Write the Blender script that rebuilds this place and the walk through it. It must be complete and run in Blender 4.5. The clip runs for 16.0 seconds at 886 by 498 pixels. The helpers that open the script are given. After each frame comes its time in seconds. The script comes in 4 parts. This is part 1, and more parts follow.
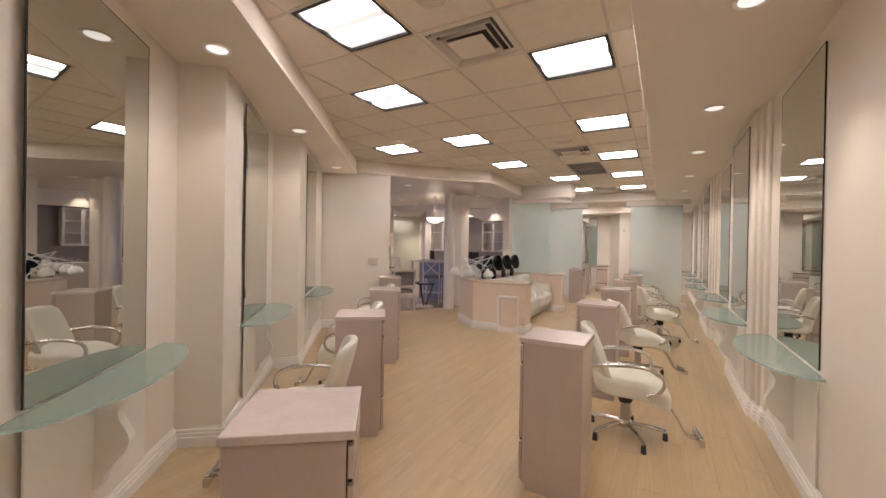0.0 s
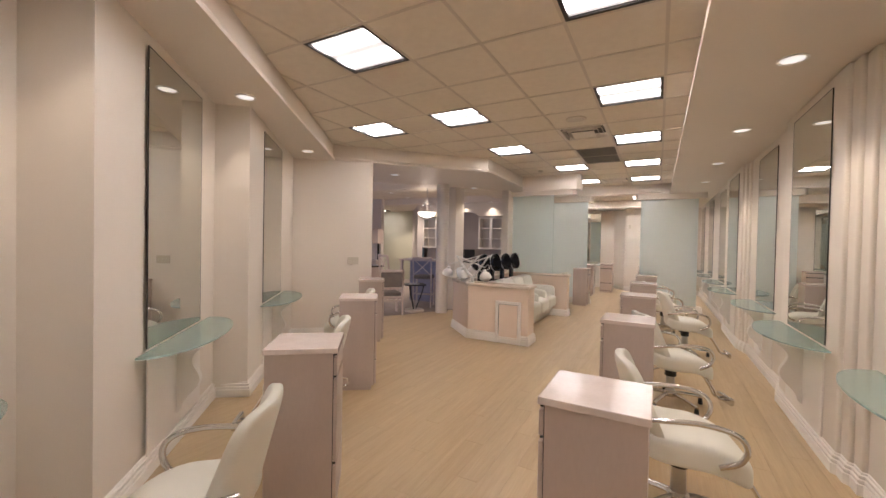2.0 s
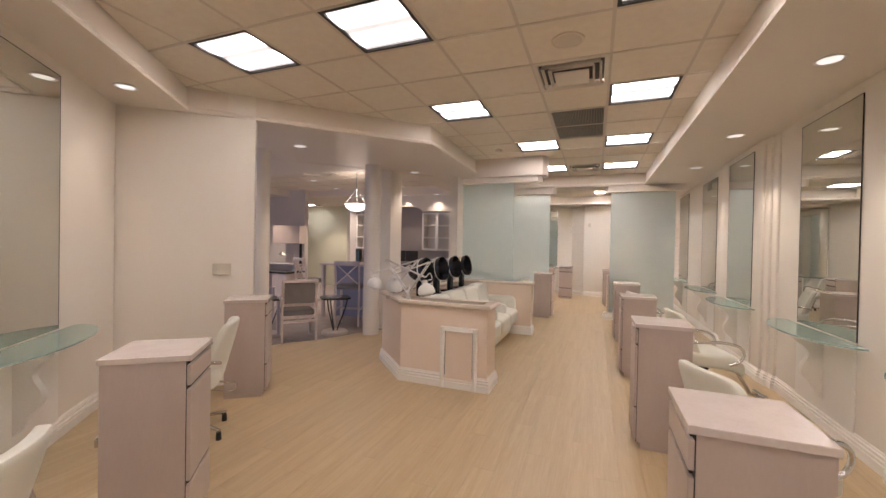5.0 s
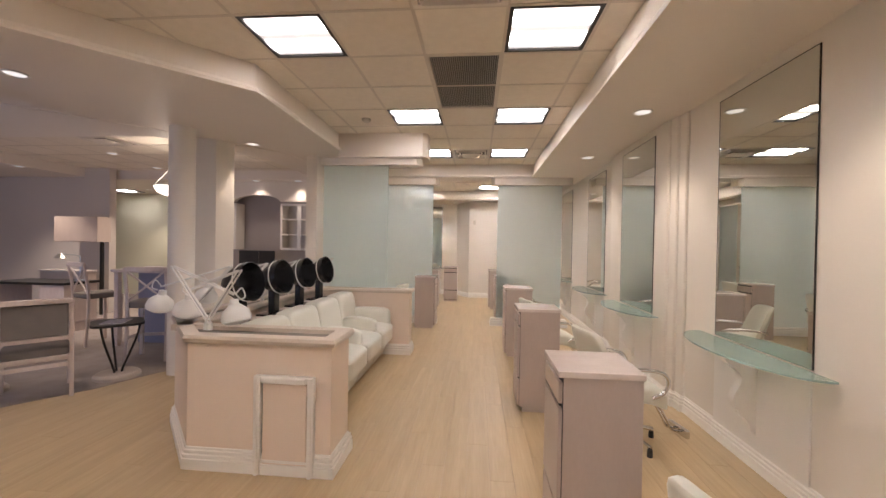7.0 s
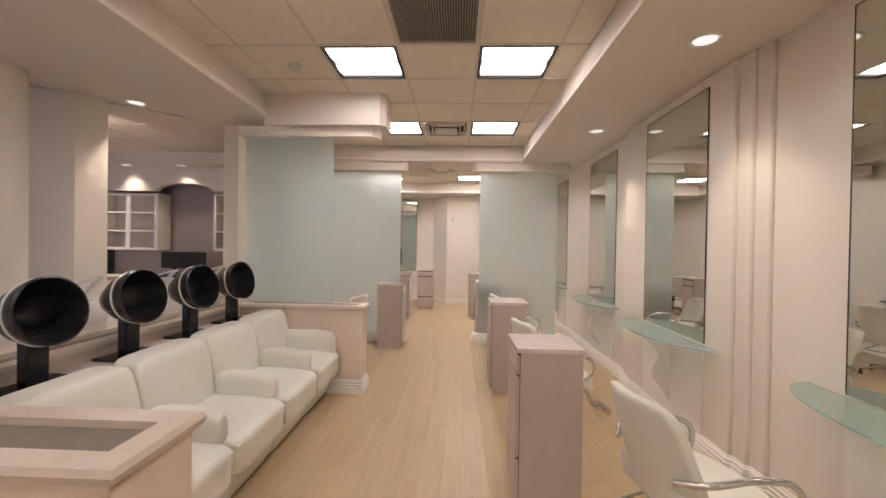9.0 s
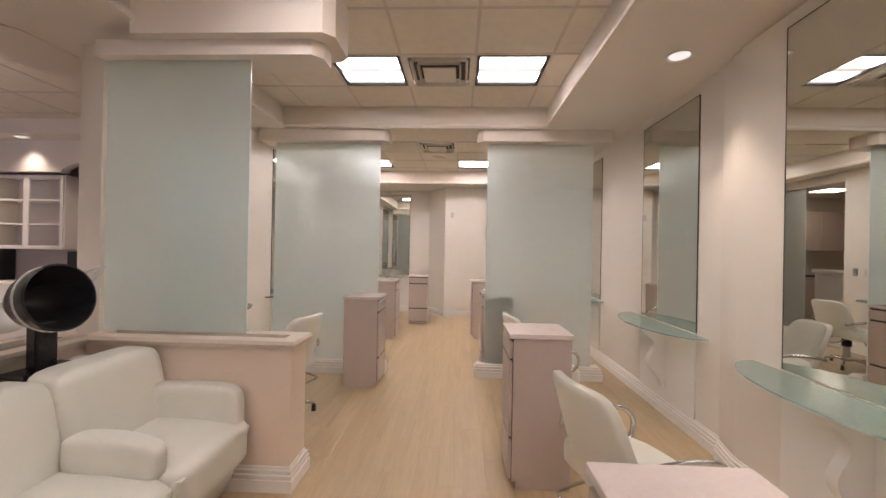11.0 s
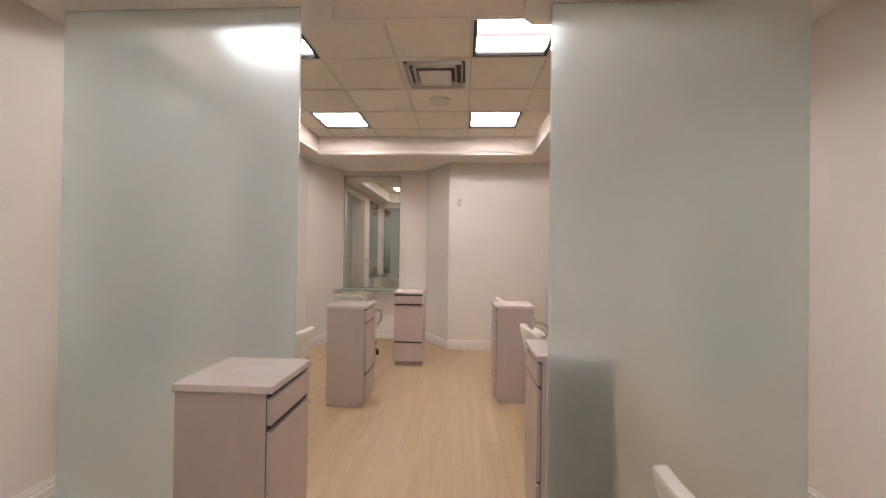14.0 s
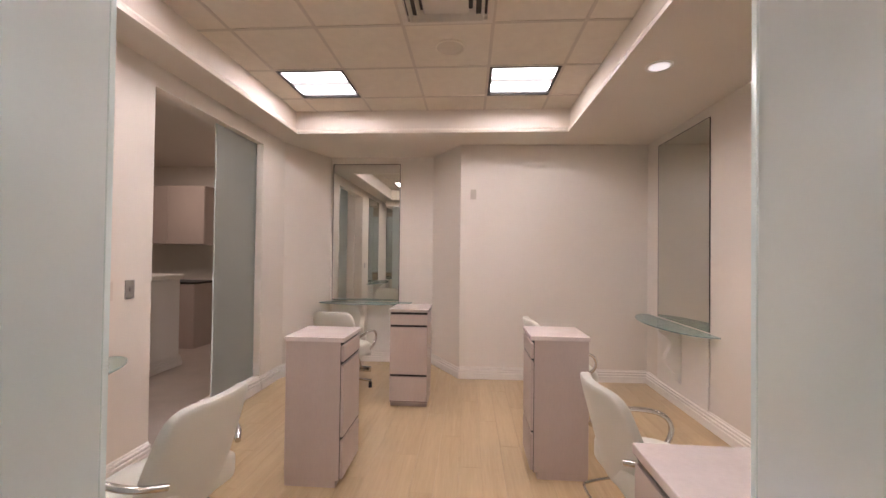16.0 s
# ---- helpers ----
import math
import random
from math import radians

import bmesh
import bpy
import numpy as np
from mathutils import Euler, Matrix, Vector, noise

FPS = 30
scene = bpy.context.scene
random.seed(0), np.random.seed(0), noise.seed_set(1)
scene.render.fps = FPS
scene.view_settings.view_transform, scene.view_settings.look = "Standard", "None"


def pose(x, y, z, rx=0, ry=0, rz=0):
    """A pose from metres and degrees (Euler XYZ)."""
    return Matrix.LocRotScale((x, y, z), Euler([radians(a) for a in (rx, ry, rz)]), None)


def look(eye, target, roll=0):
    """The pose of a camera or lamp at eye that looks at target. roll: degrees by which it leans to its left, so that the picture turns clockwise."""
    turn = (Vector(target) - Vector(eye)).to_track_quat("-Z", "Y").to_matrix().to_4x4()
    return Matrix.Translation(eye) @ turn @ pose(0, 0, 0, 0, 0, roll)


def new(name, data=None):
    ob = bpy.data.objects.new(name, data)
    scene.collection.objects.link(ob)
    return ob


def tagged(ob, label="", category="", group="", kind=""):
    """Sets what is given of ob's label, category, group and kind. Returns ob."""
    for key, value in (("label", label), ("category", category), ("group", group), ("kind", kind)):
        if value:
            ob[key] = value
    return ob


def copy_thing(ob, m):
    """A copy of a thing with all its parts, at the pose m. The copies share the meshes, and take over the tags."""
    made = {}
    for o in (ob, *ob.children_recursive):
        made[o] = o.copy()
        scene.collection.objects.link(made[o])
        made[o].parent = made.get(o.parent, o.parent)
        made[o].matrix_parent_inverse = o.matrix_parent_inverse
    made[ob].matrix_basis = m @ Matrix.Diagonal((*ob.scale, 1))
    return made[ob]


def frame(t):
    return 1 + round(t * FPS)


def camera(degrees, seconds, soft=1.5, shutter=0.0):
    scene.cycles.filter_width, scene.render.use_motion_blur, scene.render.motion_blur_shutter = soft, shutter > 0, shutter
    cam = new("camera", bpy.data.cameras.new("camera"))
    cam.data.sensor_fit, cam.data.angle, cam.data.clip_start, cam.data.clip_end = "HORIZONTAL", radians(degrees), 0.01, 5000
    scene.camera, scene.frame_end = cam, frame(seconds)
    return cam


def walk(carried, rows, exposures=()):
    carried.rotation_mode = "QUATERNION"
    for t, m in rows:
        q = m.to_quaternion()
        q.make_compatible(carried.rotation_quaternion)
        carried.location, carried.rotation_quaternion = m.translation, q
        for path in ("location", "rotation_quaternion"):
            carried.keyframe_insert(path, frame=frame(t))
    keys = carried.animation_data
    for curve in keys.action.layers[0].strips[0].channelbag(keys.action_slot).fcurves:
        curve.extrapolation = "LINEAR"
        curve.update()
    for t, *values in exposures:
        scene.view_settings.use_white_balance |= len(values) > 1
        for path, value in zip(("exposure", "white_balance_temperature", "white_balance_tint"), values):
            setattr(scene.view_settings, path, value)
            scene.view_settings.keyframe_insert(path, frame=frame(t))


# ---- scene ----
cam = camera(96.8, 16.0)
PATH = [
    (0, (0.372, 0.957, 1.484), (-0.604, 2.702, 1.472), 1.0),
    (0.5, (0.318, 1.138, 1.48), (-0.653, 2.887, 1.464), 0.9),
    (1, (0.25, 1.355, 1.493), (-0.718, 3.105, 1.473), 0.9),
    (1.5, (0.165, 1.572, 1.493), (-0.802, 3.323, 1.468), 1.1),
    (2, (-0.002, 1.824, 1.51), (-0.963, 3.579, 1.479), 1.1),
    (2.5, (-0.127, 2.079, 1.512), (-1.081, 3.836, 1.478), 1.0),
    (3, (-0.268, 2.386, 1.522), (-1.216, 4.147, 1.487), 1.0),
    (5.5, (-0.712, 4.026, 1.487), (-1.29, 5.94, 1.469), 1.1),
    (6, (-0.718, 4.392, 1.486), (-1.121, 6.351, 1.469), 1.1),
    (6.5, (-0.725, 4.741, 1.492), (-1.0, 6.722, 1.476), 1.1),
    (7, (-0.764, 5.112, 1.493), (-0.94, 7.105, 1.476), 1.0),
    (7.5, (-0.741, 5.487, 1.49), (-0.857, 7.484, 1.472), 0.9),
    (8, (-0.731, 5.843, 1.488), (-0.83, 7.84, 1.472), 1.0),
    (8.5, (-0.742, 6.175, 1.494), (-0.829, 8.173, 1.478), 1.0),
    (9, (-0.728, 6.496, 1.505), (-0.804, 8.495, 1.486), 0.9),
    (11.5, (-0.701, 8.566, 1.424), (-0.786, 10.564, 1.431), 1.1),
    (12, (-0.71, 8.993, 1.428), (-0.788, 10.992, 1.435), 1.1),
    (12.5, (-0.72, 9.428, 1.42), (-0.809, 11.426, 1.431), 1.1),
    (13, (-0.751, 9.86, 1.427), (-0.841, 11.858, 1.44), 1.1),
    (13.5, (-0.777, 10.308, 1.429), (-0.871, 12.306, 1.445), 0.7),
    (14, (-0.814, 10.727, 1.44), (-0.913, 12.725, 1.455), 0.8),
    (14.5, (-0.827, 11.119, 1.445), (-0.927, 13.117, 1.463), 0.8),
    (15, (-0.841, 11.445, 1.47), (-0.954, 13.442, 1.484), 0.7),
    (15.5, (-0.891, 11.706, 1.466), (-1.011, 13.702, 1.489), 0.7),
    (16, (-0.908, 11.896, 1.463), (-1.043, 13.891, 1.49), 0.7),
]
walk(cam, [(t, look(eye, target, roll)) for t, eye, target, roll in PATH],
     exposures=[(0, -0.03, 6140, 10), (3, -0.10, 6150, 10), (6.5, -0.04, 6150, 10), (9, -0.06, 6180, 11), (12, -0.22, 6080, 13), (15, -0.30, 6020, 15), (16, -0.27, 6040, 17)])

# ---- light ----
world = bpy.data.worlds.new("world")
scene.world = world
world.use_nodes = True
world.node_tree.nodes["Background"].inputs[0].default_value = (0.75, 0.85, 1.0, 1)
world.node_tree.nodes["Background"].inputs[1].default_value = 0.05
PANEL_POWER, SPOT_POWER = 13.4, 13.0
LAMP_TINT = (1.0, 0.90, 0.845)
SPOT_TINT = (1.0, 0.81, 0.65)

# ---- materials ----


def principled(name, colour, rough=0.5, metal=0.0, **extra):
    m = bpy.data.materials.new(name)
    m.use_nodes = True
    b = m.node_tree.nodes["Principled BSDF"]
    b.inputs["Base Color"].default_value = (*colour, 1)
    b.inputs["Roughness"].default_value = rough
    b.inputs["Metallic"].default_value = metal
    for key, value in extra.items():
        b.inputs[key.replace("_", " ")].default_value = value
    return m, m.node_tree.nodes, m.node_tree.links, b


def mottled(name, low, high, scale, rough=0.5, bump=0.1, fine=60.0, stretch=(1, 1, 1), random_tone=0.0, metal=0.0, depth=0.002):
    """Two scales of tone variation, with fine relief."""
    m, n, l, b = principled(name, low, rough, metal)
    tc, mp = n.new("ShaderNodeTexCoord"), n.new("ShaderNodeMapping")
    mp.inputs["Scale"].default_value = stretch
    l.new(tc.outputs["Object"], mp.inputs["Vector"])
    big, small = n.new("ShaderNodeTexNoise"), n.new("ShaderNodeTexNoise")
    big.inputs["Scale"].default_value, small.inputs["Scale"].default_value = scale, fine
    small.inputs["Detail"].default_value = 6
    for t in (big, small):
        l.new(mp.outputs["Vector"], t.inputs["Vector"])
    mix = n.new("ShaderNodeMix")
    mix.data_type = "FLOAT"
    mix.inputs["Factor"].default_value = 0.45
    l.new(big.outputs["Fac"], mix.inputs["A"])
    l.new(small.outputs["Fac"], mix.inputs["B"])
    ramp = n.new("ShaderNodeValToRGB")
    ramp.color_ramp.elements[0].position, ramp.color_ramp.elements[1].position = 0.3, 0.7
    ramp.color_ramp.elements[0].color, ramp.color_ramp.elements[1].color = (*low, 1), (*high, 1)
    l.new(mix.outputs["Result"], ramp.inputs["Fac"])
    out = ramp.outputs["Color"]
    if random_tone:
        info, hsv, mul = n.new("ShaderNodeObjectInfo"), n.new("ShaderNodeHueSaturation"), n.new("ShaderNodeMapRange")
        mul.inputs["To Min"].default_value, mul.inputs["To Max"].default_value = 1 - random_tone, 1 + random_tone
        l.new(info.outputs["Random"], mul.inputs["Value"])
        l.new(mul.outputs["Result"], hsv.inputs["Value"])
        l.new(out, hsv.inputs["Color"])
        out = hsv.outputs["Color"]
    l.new(out, b.inputs["Base Color"])
    if bump:
        bp = n.new("ShaderNodeBump")
        bp.inputs["Strength"].default_value, bp.inputs["Distance"].default_value = bump, depth
        l.new(small.outputs["Fac"], bp.inputs["Height"])
        l.new(bp.outputs["Normal"], b.inputs["Normal"])
    return m


WALL = mottled("wall paint", (0.765, 0.70, 0.622), (0.815, 0.75, 0.668), 0.8, 0.55, 0.15, 220)
SOFFIT = mottled("soffit paint", (0.75, 0.67, 0.585), (0.79, 0.71, 0.62), 0.8, 0.5, 0.1, 200)
TRIM = mottled("white trim paint", (0.83, 0.785, 0.73), (0.87, 0.825, 0.77), 1.5, 0.35, 0.05, 120)
SUBFLOOR = mottled("floor joint", (0.44, 0.32, 0.19), (0.50, 0.37, 0.22), 3, 0.7, 0.0, 60)
VENT = mottled("painted vent metal", (0.68, 0.61, 0.53), (0.73, 0.66, 0.58), 3, 0.4, 0.0, 60)
PEACH = mottled("peach painted panel", (0.76, 0.625, 0.51), (0.81, 0.67, 0.555), 1.0, 0.5, 0.1, 200)
LOUNGE = mottled("lounge wall paint", (0.67, 0.605, 0.55), (0.72, 0.655, 0.60), 0.8, 0.6, 0.15, 200)
GREENISH = mottled("pale green wall paint", (0.64, 0.62, 0.49), (0.70, 0.68, 0.54), 0.8, 0.6, 0.15, 200)
TILE = mottled("ceiling tile", (0.74, 0.66, 0.555), (0.81, 0.73, 0.62), 14, 0.9, 0.5, 260, depth=0.003)
# bars toned darker than the tiles, standing in for the shade of the seams
GRID = mottled("ceiling grid", (0.60, 0.52, 0.43), (0.65, 0.57, 0.48), 3, 0.45, 0.0, 90)
LAMINATE = mottled("pink grey laminate", (0.505, 0.41, 0.36), (0.55, 0.45, 0.398), 3, 0.40, 0.04, 30, (3, 3, 0.8), 0.03)
TOPLAM = mottled("pale laminate top", (0.66, 0.57, 0.525), (0.73, 0.64, 0.595), 9, 0.16, 0.05, 60)
DARKGAP = principled("dark gap", (0.05, 0.04, 0.04), 0.6)[0]
VINYL = mottled("white vinyl", (0.70, 0.68, 0.60), (0.76, 0.74, 0.66), 3, 0.38, 0.25, 320, depth=0.001)
CHROME = mottled("chrome", (0.62, 0.61, 0.60), (0.72, 0.71, 0.70), 5, 0.14, 0.0, 40, metal=1.0)
STEEL = mottled("brushed steel", (0.42, 0.41, 0.40), (0.52, 0.50, 0.48), 5, 0.32, 0.05, 200, metal=1.0)
BLACK = mottled("black plastic", (0.012, 0.012, 0.013), (0.02, 0.02, 0.022), 6, 0.22, 0.05, 120)
RUBBER = mottled("black rubber", (0.02, 0.02, 0.02), (0.035, 0.033, 0.033), 6, 0.65, 0.2, 150)
WHITE = mottled("white enamel", (0.76, 0.73, 0.69), (0.81, 0.78, 0.74), 4, 0.3, 0.03, 100)
IVORY = mottled("ivory plastic", (0.58, 0.52, 0.43), (0.63, 0.57, 0.47), 4, 0.4, 0.03, 100)
CARPET = mottled("grey carpet", (0.29, 0.24, 0.215), (0.39, 0.33, 0.30), 5, 0.95, 0.9, 420, depth=0.006)
WOODCAP = mottled("pale ash cap", (0.60, 0.50, 0.41), (0.68, 0.58, 0.48), 4, 0.4, 0.08, 30, (1, 1, 6))
ASHWOOD = mottled("whitewashed ash", (0.56, 0.46, 0.42), (0.66, 0.56, 0.51), 5, 0.45, 0.08, 40, (6, 6, 1))
GREYFAB = mottled("grey brown upholstery", (0.17, 0.145, 0.13), (0.22, 0.19, 0.17), 8, 0.9, 0.6, 350, depth=0.002)
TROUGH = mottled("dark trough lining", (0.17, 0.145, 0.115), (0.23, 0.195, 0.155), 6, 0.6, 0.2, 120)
BLUEFRONT = mottled("blue grey panel", (0.25, 0.24, 0.30), (0.31, 0.295, 0.36), 3, 0.5, 0.05, 80)
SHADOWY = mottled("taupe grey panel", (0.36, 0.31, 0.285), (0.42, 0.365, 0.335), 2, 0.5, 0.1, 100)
STONE = mottled("pale stone tile", (0.44, 0.37, 0.32), (0.54, 0.45, 0.39), 4, 0.4, 0.1, 60)
MARBLE = mottled("white marble", (0.62, 0.60, 0.58), (0.74, 0.72, 0.70), 9, 0.3, 0.05, 60)
DARKMETAL = mottled("dark bronze metal", (0.03, 0.028, 0.027), (0.05, 0.046, 0.043), 5, 0.4, 0.05, 80, metal=0.6)
MIRROR = principled("mirror", (0.68, 0.69, 0.65), 0.015, 1.0)[0]


def glass_material(name, tint, rough, weight, body, milky, ior=1.45):
    """Frosted glass: rough refraction over a milky body, with a smooth sheen."""
    m, n, l, b = principled(name, tint, rough, 0.0, Transmission_Weight=weight, IOR=ior)
    noise_tex, rr = n.new("ShaderNodeTexNoise"), n.new("ShaderNodeMapRange")
    noise_tex.inputs["Scale"].default_value = 3
    rr.inputs["To Min"].default_value, rr.inputs["To Max"].default_value = rough - 0.015, rough + 0.015
    l.new(noise_tex.outputs["Fac"], rr.inputs["Value"])
    l.new(rr.outputs["Result"], b.inputs["Roughness"])
    tr, mix = n.new("ShaderNodeBsdfTranslucent"), n.new("ShaderNodeMixShader")
    tr.inputs["Color"].default_value = (*body, 1)
    mix.inputs["Fac"].default_value = milky
    l.new(b.outputs["BSDF"], mix.inputs[1])
    l.new(tr.outputs["BSDF"], mix.inputs[2])
    l.new(mix.outputs["Shader"], n["Material Output"].inputs["Surface"])
    return m


FROST = glass_material("frosted glass", (0.855, 0.94, 0.945), 0.54, 0.95, (0.88, 0.955, 0.96), 0.20, 1.18)
SHELFGLASS = glass_material("sea green shelf glass", (0.74, 0.905, 0.885), 0.14, 0.88, (0.72, 0.90, 0.875), 0.19)
EDGEGLASS = principled("green glass edge", (0.76, 0.86, 0.84), 0.2)[0]
CLEAR = principled("clear glass", (0.95, 0.97, 0.97), 0.02, 0.0, Transmission_Weight=1.0)[0]


def glowing(name, colour, strength):
    m, n, l, b = principled(name, (0.8, 0.8, 0.8), 0.4)
    b.inputs["Emission Color"].default_value = (*colour, 1)
    b.inputs["Emission Strength"].default_value = strength
    return m


def panel_material(power):
    """Ribbed diffuser with two fluorescent tubes glowing through it, which run along x."""
    m = glowing("lit diffuser", LAMP_TINT, power)
    n, l = m.node_tree.nodes, m.node_tree.links
    tc, sep, wave, ramp = n.new("ShaderNodeTexCoord"), n.new("ShaderNodeSeparateXYZ"), n.new("ShaderNodeMath"), n.new("ShaderNodeMapRange")
    wave.operation = "PINGPONG"
    wave.inputs[1].default_value = 0.134
    l.new(tc.outputs["Object"], sep.inputs[0])
    l.new(sep.outputs["Y"], wave.inputs[0])
    ramp.interpolation_type = "SMOOTHSTEP"
    ramp.inputs["From Min"].default_value, ramp.inputs["From Max"].default_value = 0.022, 0.115
    ramp.inputs["To Min"].default_value, ramp.inputs["To Max"].default_value = 0.85, power * 1.85
    l.new(wave.outputs[0], ramp.inputs["Value"])
    l.new(ramp.outputs["Result"], n["Principled BSDF"].inputs["Emission Strength"])
    return m


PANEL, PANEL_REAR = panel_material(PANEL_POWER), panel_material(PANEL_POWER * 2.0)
BULB = glowing("lit bulb lens", (1.0, 0.92, 0.86), 0.9)
BOWL = glowing("lit alabaster bowl", SPOT_TINT, 4.0)


def plank_material():
    """Pale oak vinyl with streaks along its length."""
    m, n, l, b = principled("pale oak plank", (0.6, 0.45, 0.28), 0.36)
    geo, info = n.new("ShaderNodeNewGeometry"), n.new("ShaderNodeObjectInfo")
    mp, shift = n.new("ShaderNodeMapping"), n.new("ShaderNodeVectorMath")
    shift.operation = "ADD"
    l.new(geo.outputs["Position"], shift.inputs[0])
    mul, both = n.new("ShaderNodeMath"), n.new("ShaderNodeMath")
    mul.operation, both.operation = "MULTIPLY", "ADD"
    l.new(info.outputs["Random"], both.inputs[0])
    l.new(geo.outputs["Random Per Island"], both.inputs[1])
    l.new(both.outputs[0], mul.inputs[0])
    mul.inputs[1].default_value = 37
    l.new(mul.outputs[0], shift.inputs[1])
    mp.inputs["Scale"].default_value = (15, 0.9, 1)
    l.new(shift.outputs[0], mp.inputs["Vector"])
    streak, grain = n.new("ShaderNodeTexNoise"), n.new("ShaderNodeTexNoise")
    streak.inputs["Scale"].default_value, grain.inputs["Scale"].default_value = 1.0, 6.0
    streak.inputs["Detail"].default_value, grain.inputs["Detail"].default_value = 4, 5
    streak.inputs["Distortion"].default_value = 0.8
    l.new(mp.outputs["Vector"], streak.inputs["Vector"])
    l.new(mp.outputs["Vector"], grain.inputs["Vector"])
    mix = n.new("ShaderNodeMix")
    mix.data_type = "FLOAT"
    mix.inputs["Factor"].default_value = 0.4
    l.new(streak.outputs["Fac"], mix.inputs["A"])
    l.new(grain.outputs["Fac"], mix.inputs["B"])
    ramp = n.new("ShaderNodeValToRGB")
    e = ramp.color_ramp.elements
    e[0].position, e[1].position = 0.28, 0.72
    e[0].color, e[1].color = (0.445, 0.318, 0.176, 1), (0.565, 0.425, 0.255, 1)
    l.new(mix.outputs["Result"], ramp.inputs["Fac"])
    hsv, tone = n.new("ShaderNodeHueSaturation"), n.new("ShaderNodeMapRange")
    tone.inputs["From Max"].default_value = 2
    tone.inputs["To Min"].default_value, tone.inputs["To Max"].default_value = 0.95, 1.05
    l.new(both.outputs[0], tone.inputs["Value"])
    l.new(tone.outputs["Result"], hsv.inputs["Value"])
    l.new(ramp.outputs["Color"], hsv.inputs["Color"])
    l.new(hsv.outputs["Color"], b.inputs["Base Color"])
    bp = n.new("ShaderNodeBump")
    bp.inputs["Strength"].default_value, bp.inputs["Distance"].default_value = 0.12, 0.001
    l.new(grain.outputs["Fac"], bp.inputs["Height"])
    l.new(bp.outputs["Normal"], b.inputs["Normal"])
    return m


PLANK = plank_material()

# ---- mesh helpers ----


def mesh_of(bm, name, material, smooth=False):
    bmesh.ops.recalc_face_normals(bm, faces=bm.faces)
    me = bpy.data.meshes.new(name)
    bm.to_mesh(me)
    bm.free()
    me.materials.append(material)
    if smooth:
        me.shade_smooth()
        me.set_sharp_from_angle(angle=radians(38))
    return me


def part(name, bm, material, parent, label="", smooth=False):
    ob = new(name, mesh_of(bm, name, material, smooth))
    ob.parent = parent
    if label:
        ob["label"] = label
    return ob


def structure(name, bm, material, label, category="wall", smooth=False):
    return tagged(new(name, mesh_of(bm, name, material, smooth)), label, category, kind="structure")


def thing(name, label, category, group="", m=None):
    ob = tagged(new(name), label, category, group)
    ob.empty_display_size = 0.1
    if m is not None:
        ob.matrix_basis = m
    return ob


def box(x0, x1, y0, y1, z0, z1, bevel=0.0, bm=None, segments=2):
    bm = bm or bmesh.new()
    made = bmesh.ops.create_cube(bm, size=1)["verts"]
    for v in made:
        v.co = Vector(((x0 + x1) / 2 + v.co.x * (x1 - x0), (y0 + y1) / 2 + v.co.y * (y1 - y0), (z0 + z1) / 2 + v.co.z * (z1 - z0)))
    if bevel:
        edges = list({e for v in made for e in v.link_edges})
        bmesh.ops.bevel(bm, geom=edges, offset=bevel, segments=segments, affect="EDGES", profile=0.5)
    return bm


def prism(points, z0, z1, bm=None):
    """A flat-topped solid over a plan outline."""
    bm = bm or bmesh.new()
    low = [bm.verts.new((x, y, z0)) for x, y in points]
    high = [bm.verts.new((x, y, z1)) for x, y in points]
    n = len(points)
    bm.faces.new(low[::-1])
    bm.faces.new(high)
    for i in range(n):
        bm.faces.new((low[i], low[(i + 1) % n], high[(i + 1) % n], high[i]))
    return bm


def cylinder(x, y, z0, z1, r0, r1=None, sides=24, bm=None):
    bm = bm or bmesh.new()
    r1 = r0 if r1 is None else r1
    low = [bm.verts.new((x + r0 * math.cos(a), y + r0 * math.sin(a), z0)) for a in [2 * math.pi * i / sides for i in range(sides)]]
    high = [bm.verts.new((x + r1 * math.cos(a), y + r1 * math.sin(a), z1)) for a in [2 * math.pi * i / sides for i in range(sides)]]
    bm.faces.new(low[::-1])
    bm.faces.new(high)
    for i in range(sides):
        bm.faces.new((low[i], low[(i + 1) % sides], high[(i + 1) % sides], high[i]))
    return bm


def lathe(profile, sides=28, bm=None, close=False):
    """Turns (radius, height) pairs about z."""
    bm = bm or bmesh.new()
    rings = []
    for r, z in profile:
        rings.append([bm.verts.new((max(r, 1e-4) * math.cos(2 * math.pi * i / sides), max(r, 1e-4) * math.sin(2 * math.pi * i / sides), z)) for i in range(sides)])
    pairs = list(zip(rings, rings[1:])) + ([(rings[-1], rings[0])] if close else [])
    for a, b in pairs:
        for i in range(sides):
            bm.faces.new((a[i], a[(i + 1) % sides], b[(i + 1) % sides], b[i]))
    return bm


def rounded(points, steps=5):
    """A smooth line through the points (Catmull-Rom)."""
    p = [Vector(q) for q in points]
    p = [2 * p[0] - p[1]] + p + [2 * p[-1] - p[-2]]
    out = []
    for i in range(1, len(p) - 2):
        for k in range(steps):
            t = k / steps
            a, b, c, d = p[i - 1], p[i], p[i + 1], p[i + 2]
            out.append(0.5 * (2 * b + (c - a) * t + (2 * a - 5 * b + 4 * c - d) * t * t + (3 * b - a - 3 * c + d) * t ** 3))
    return out + [p[-2]]


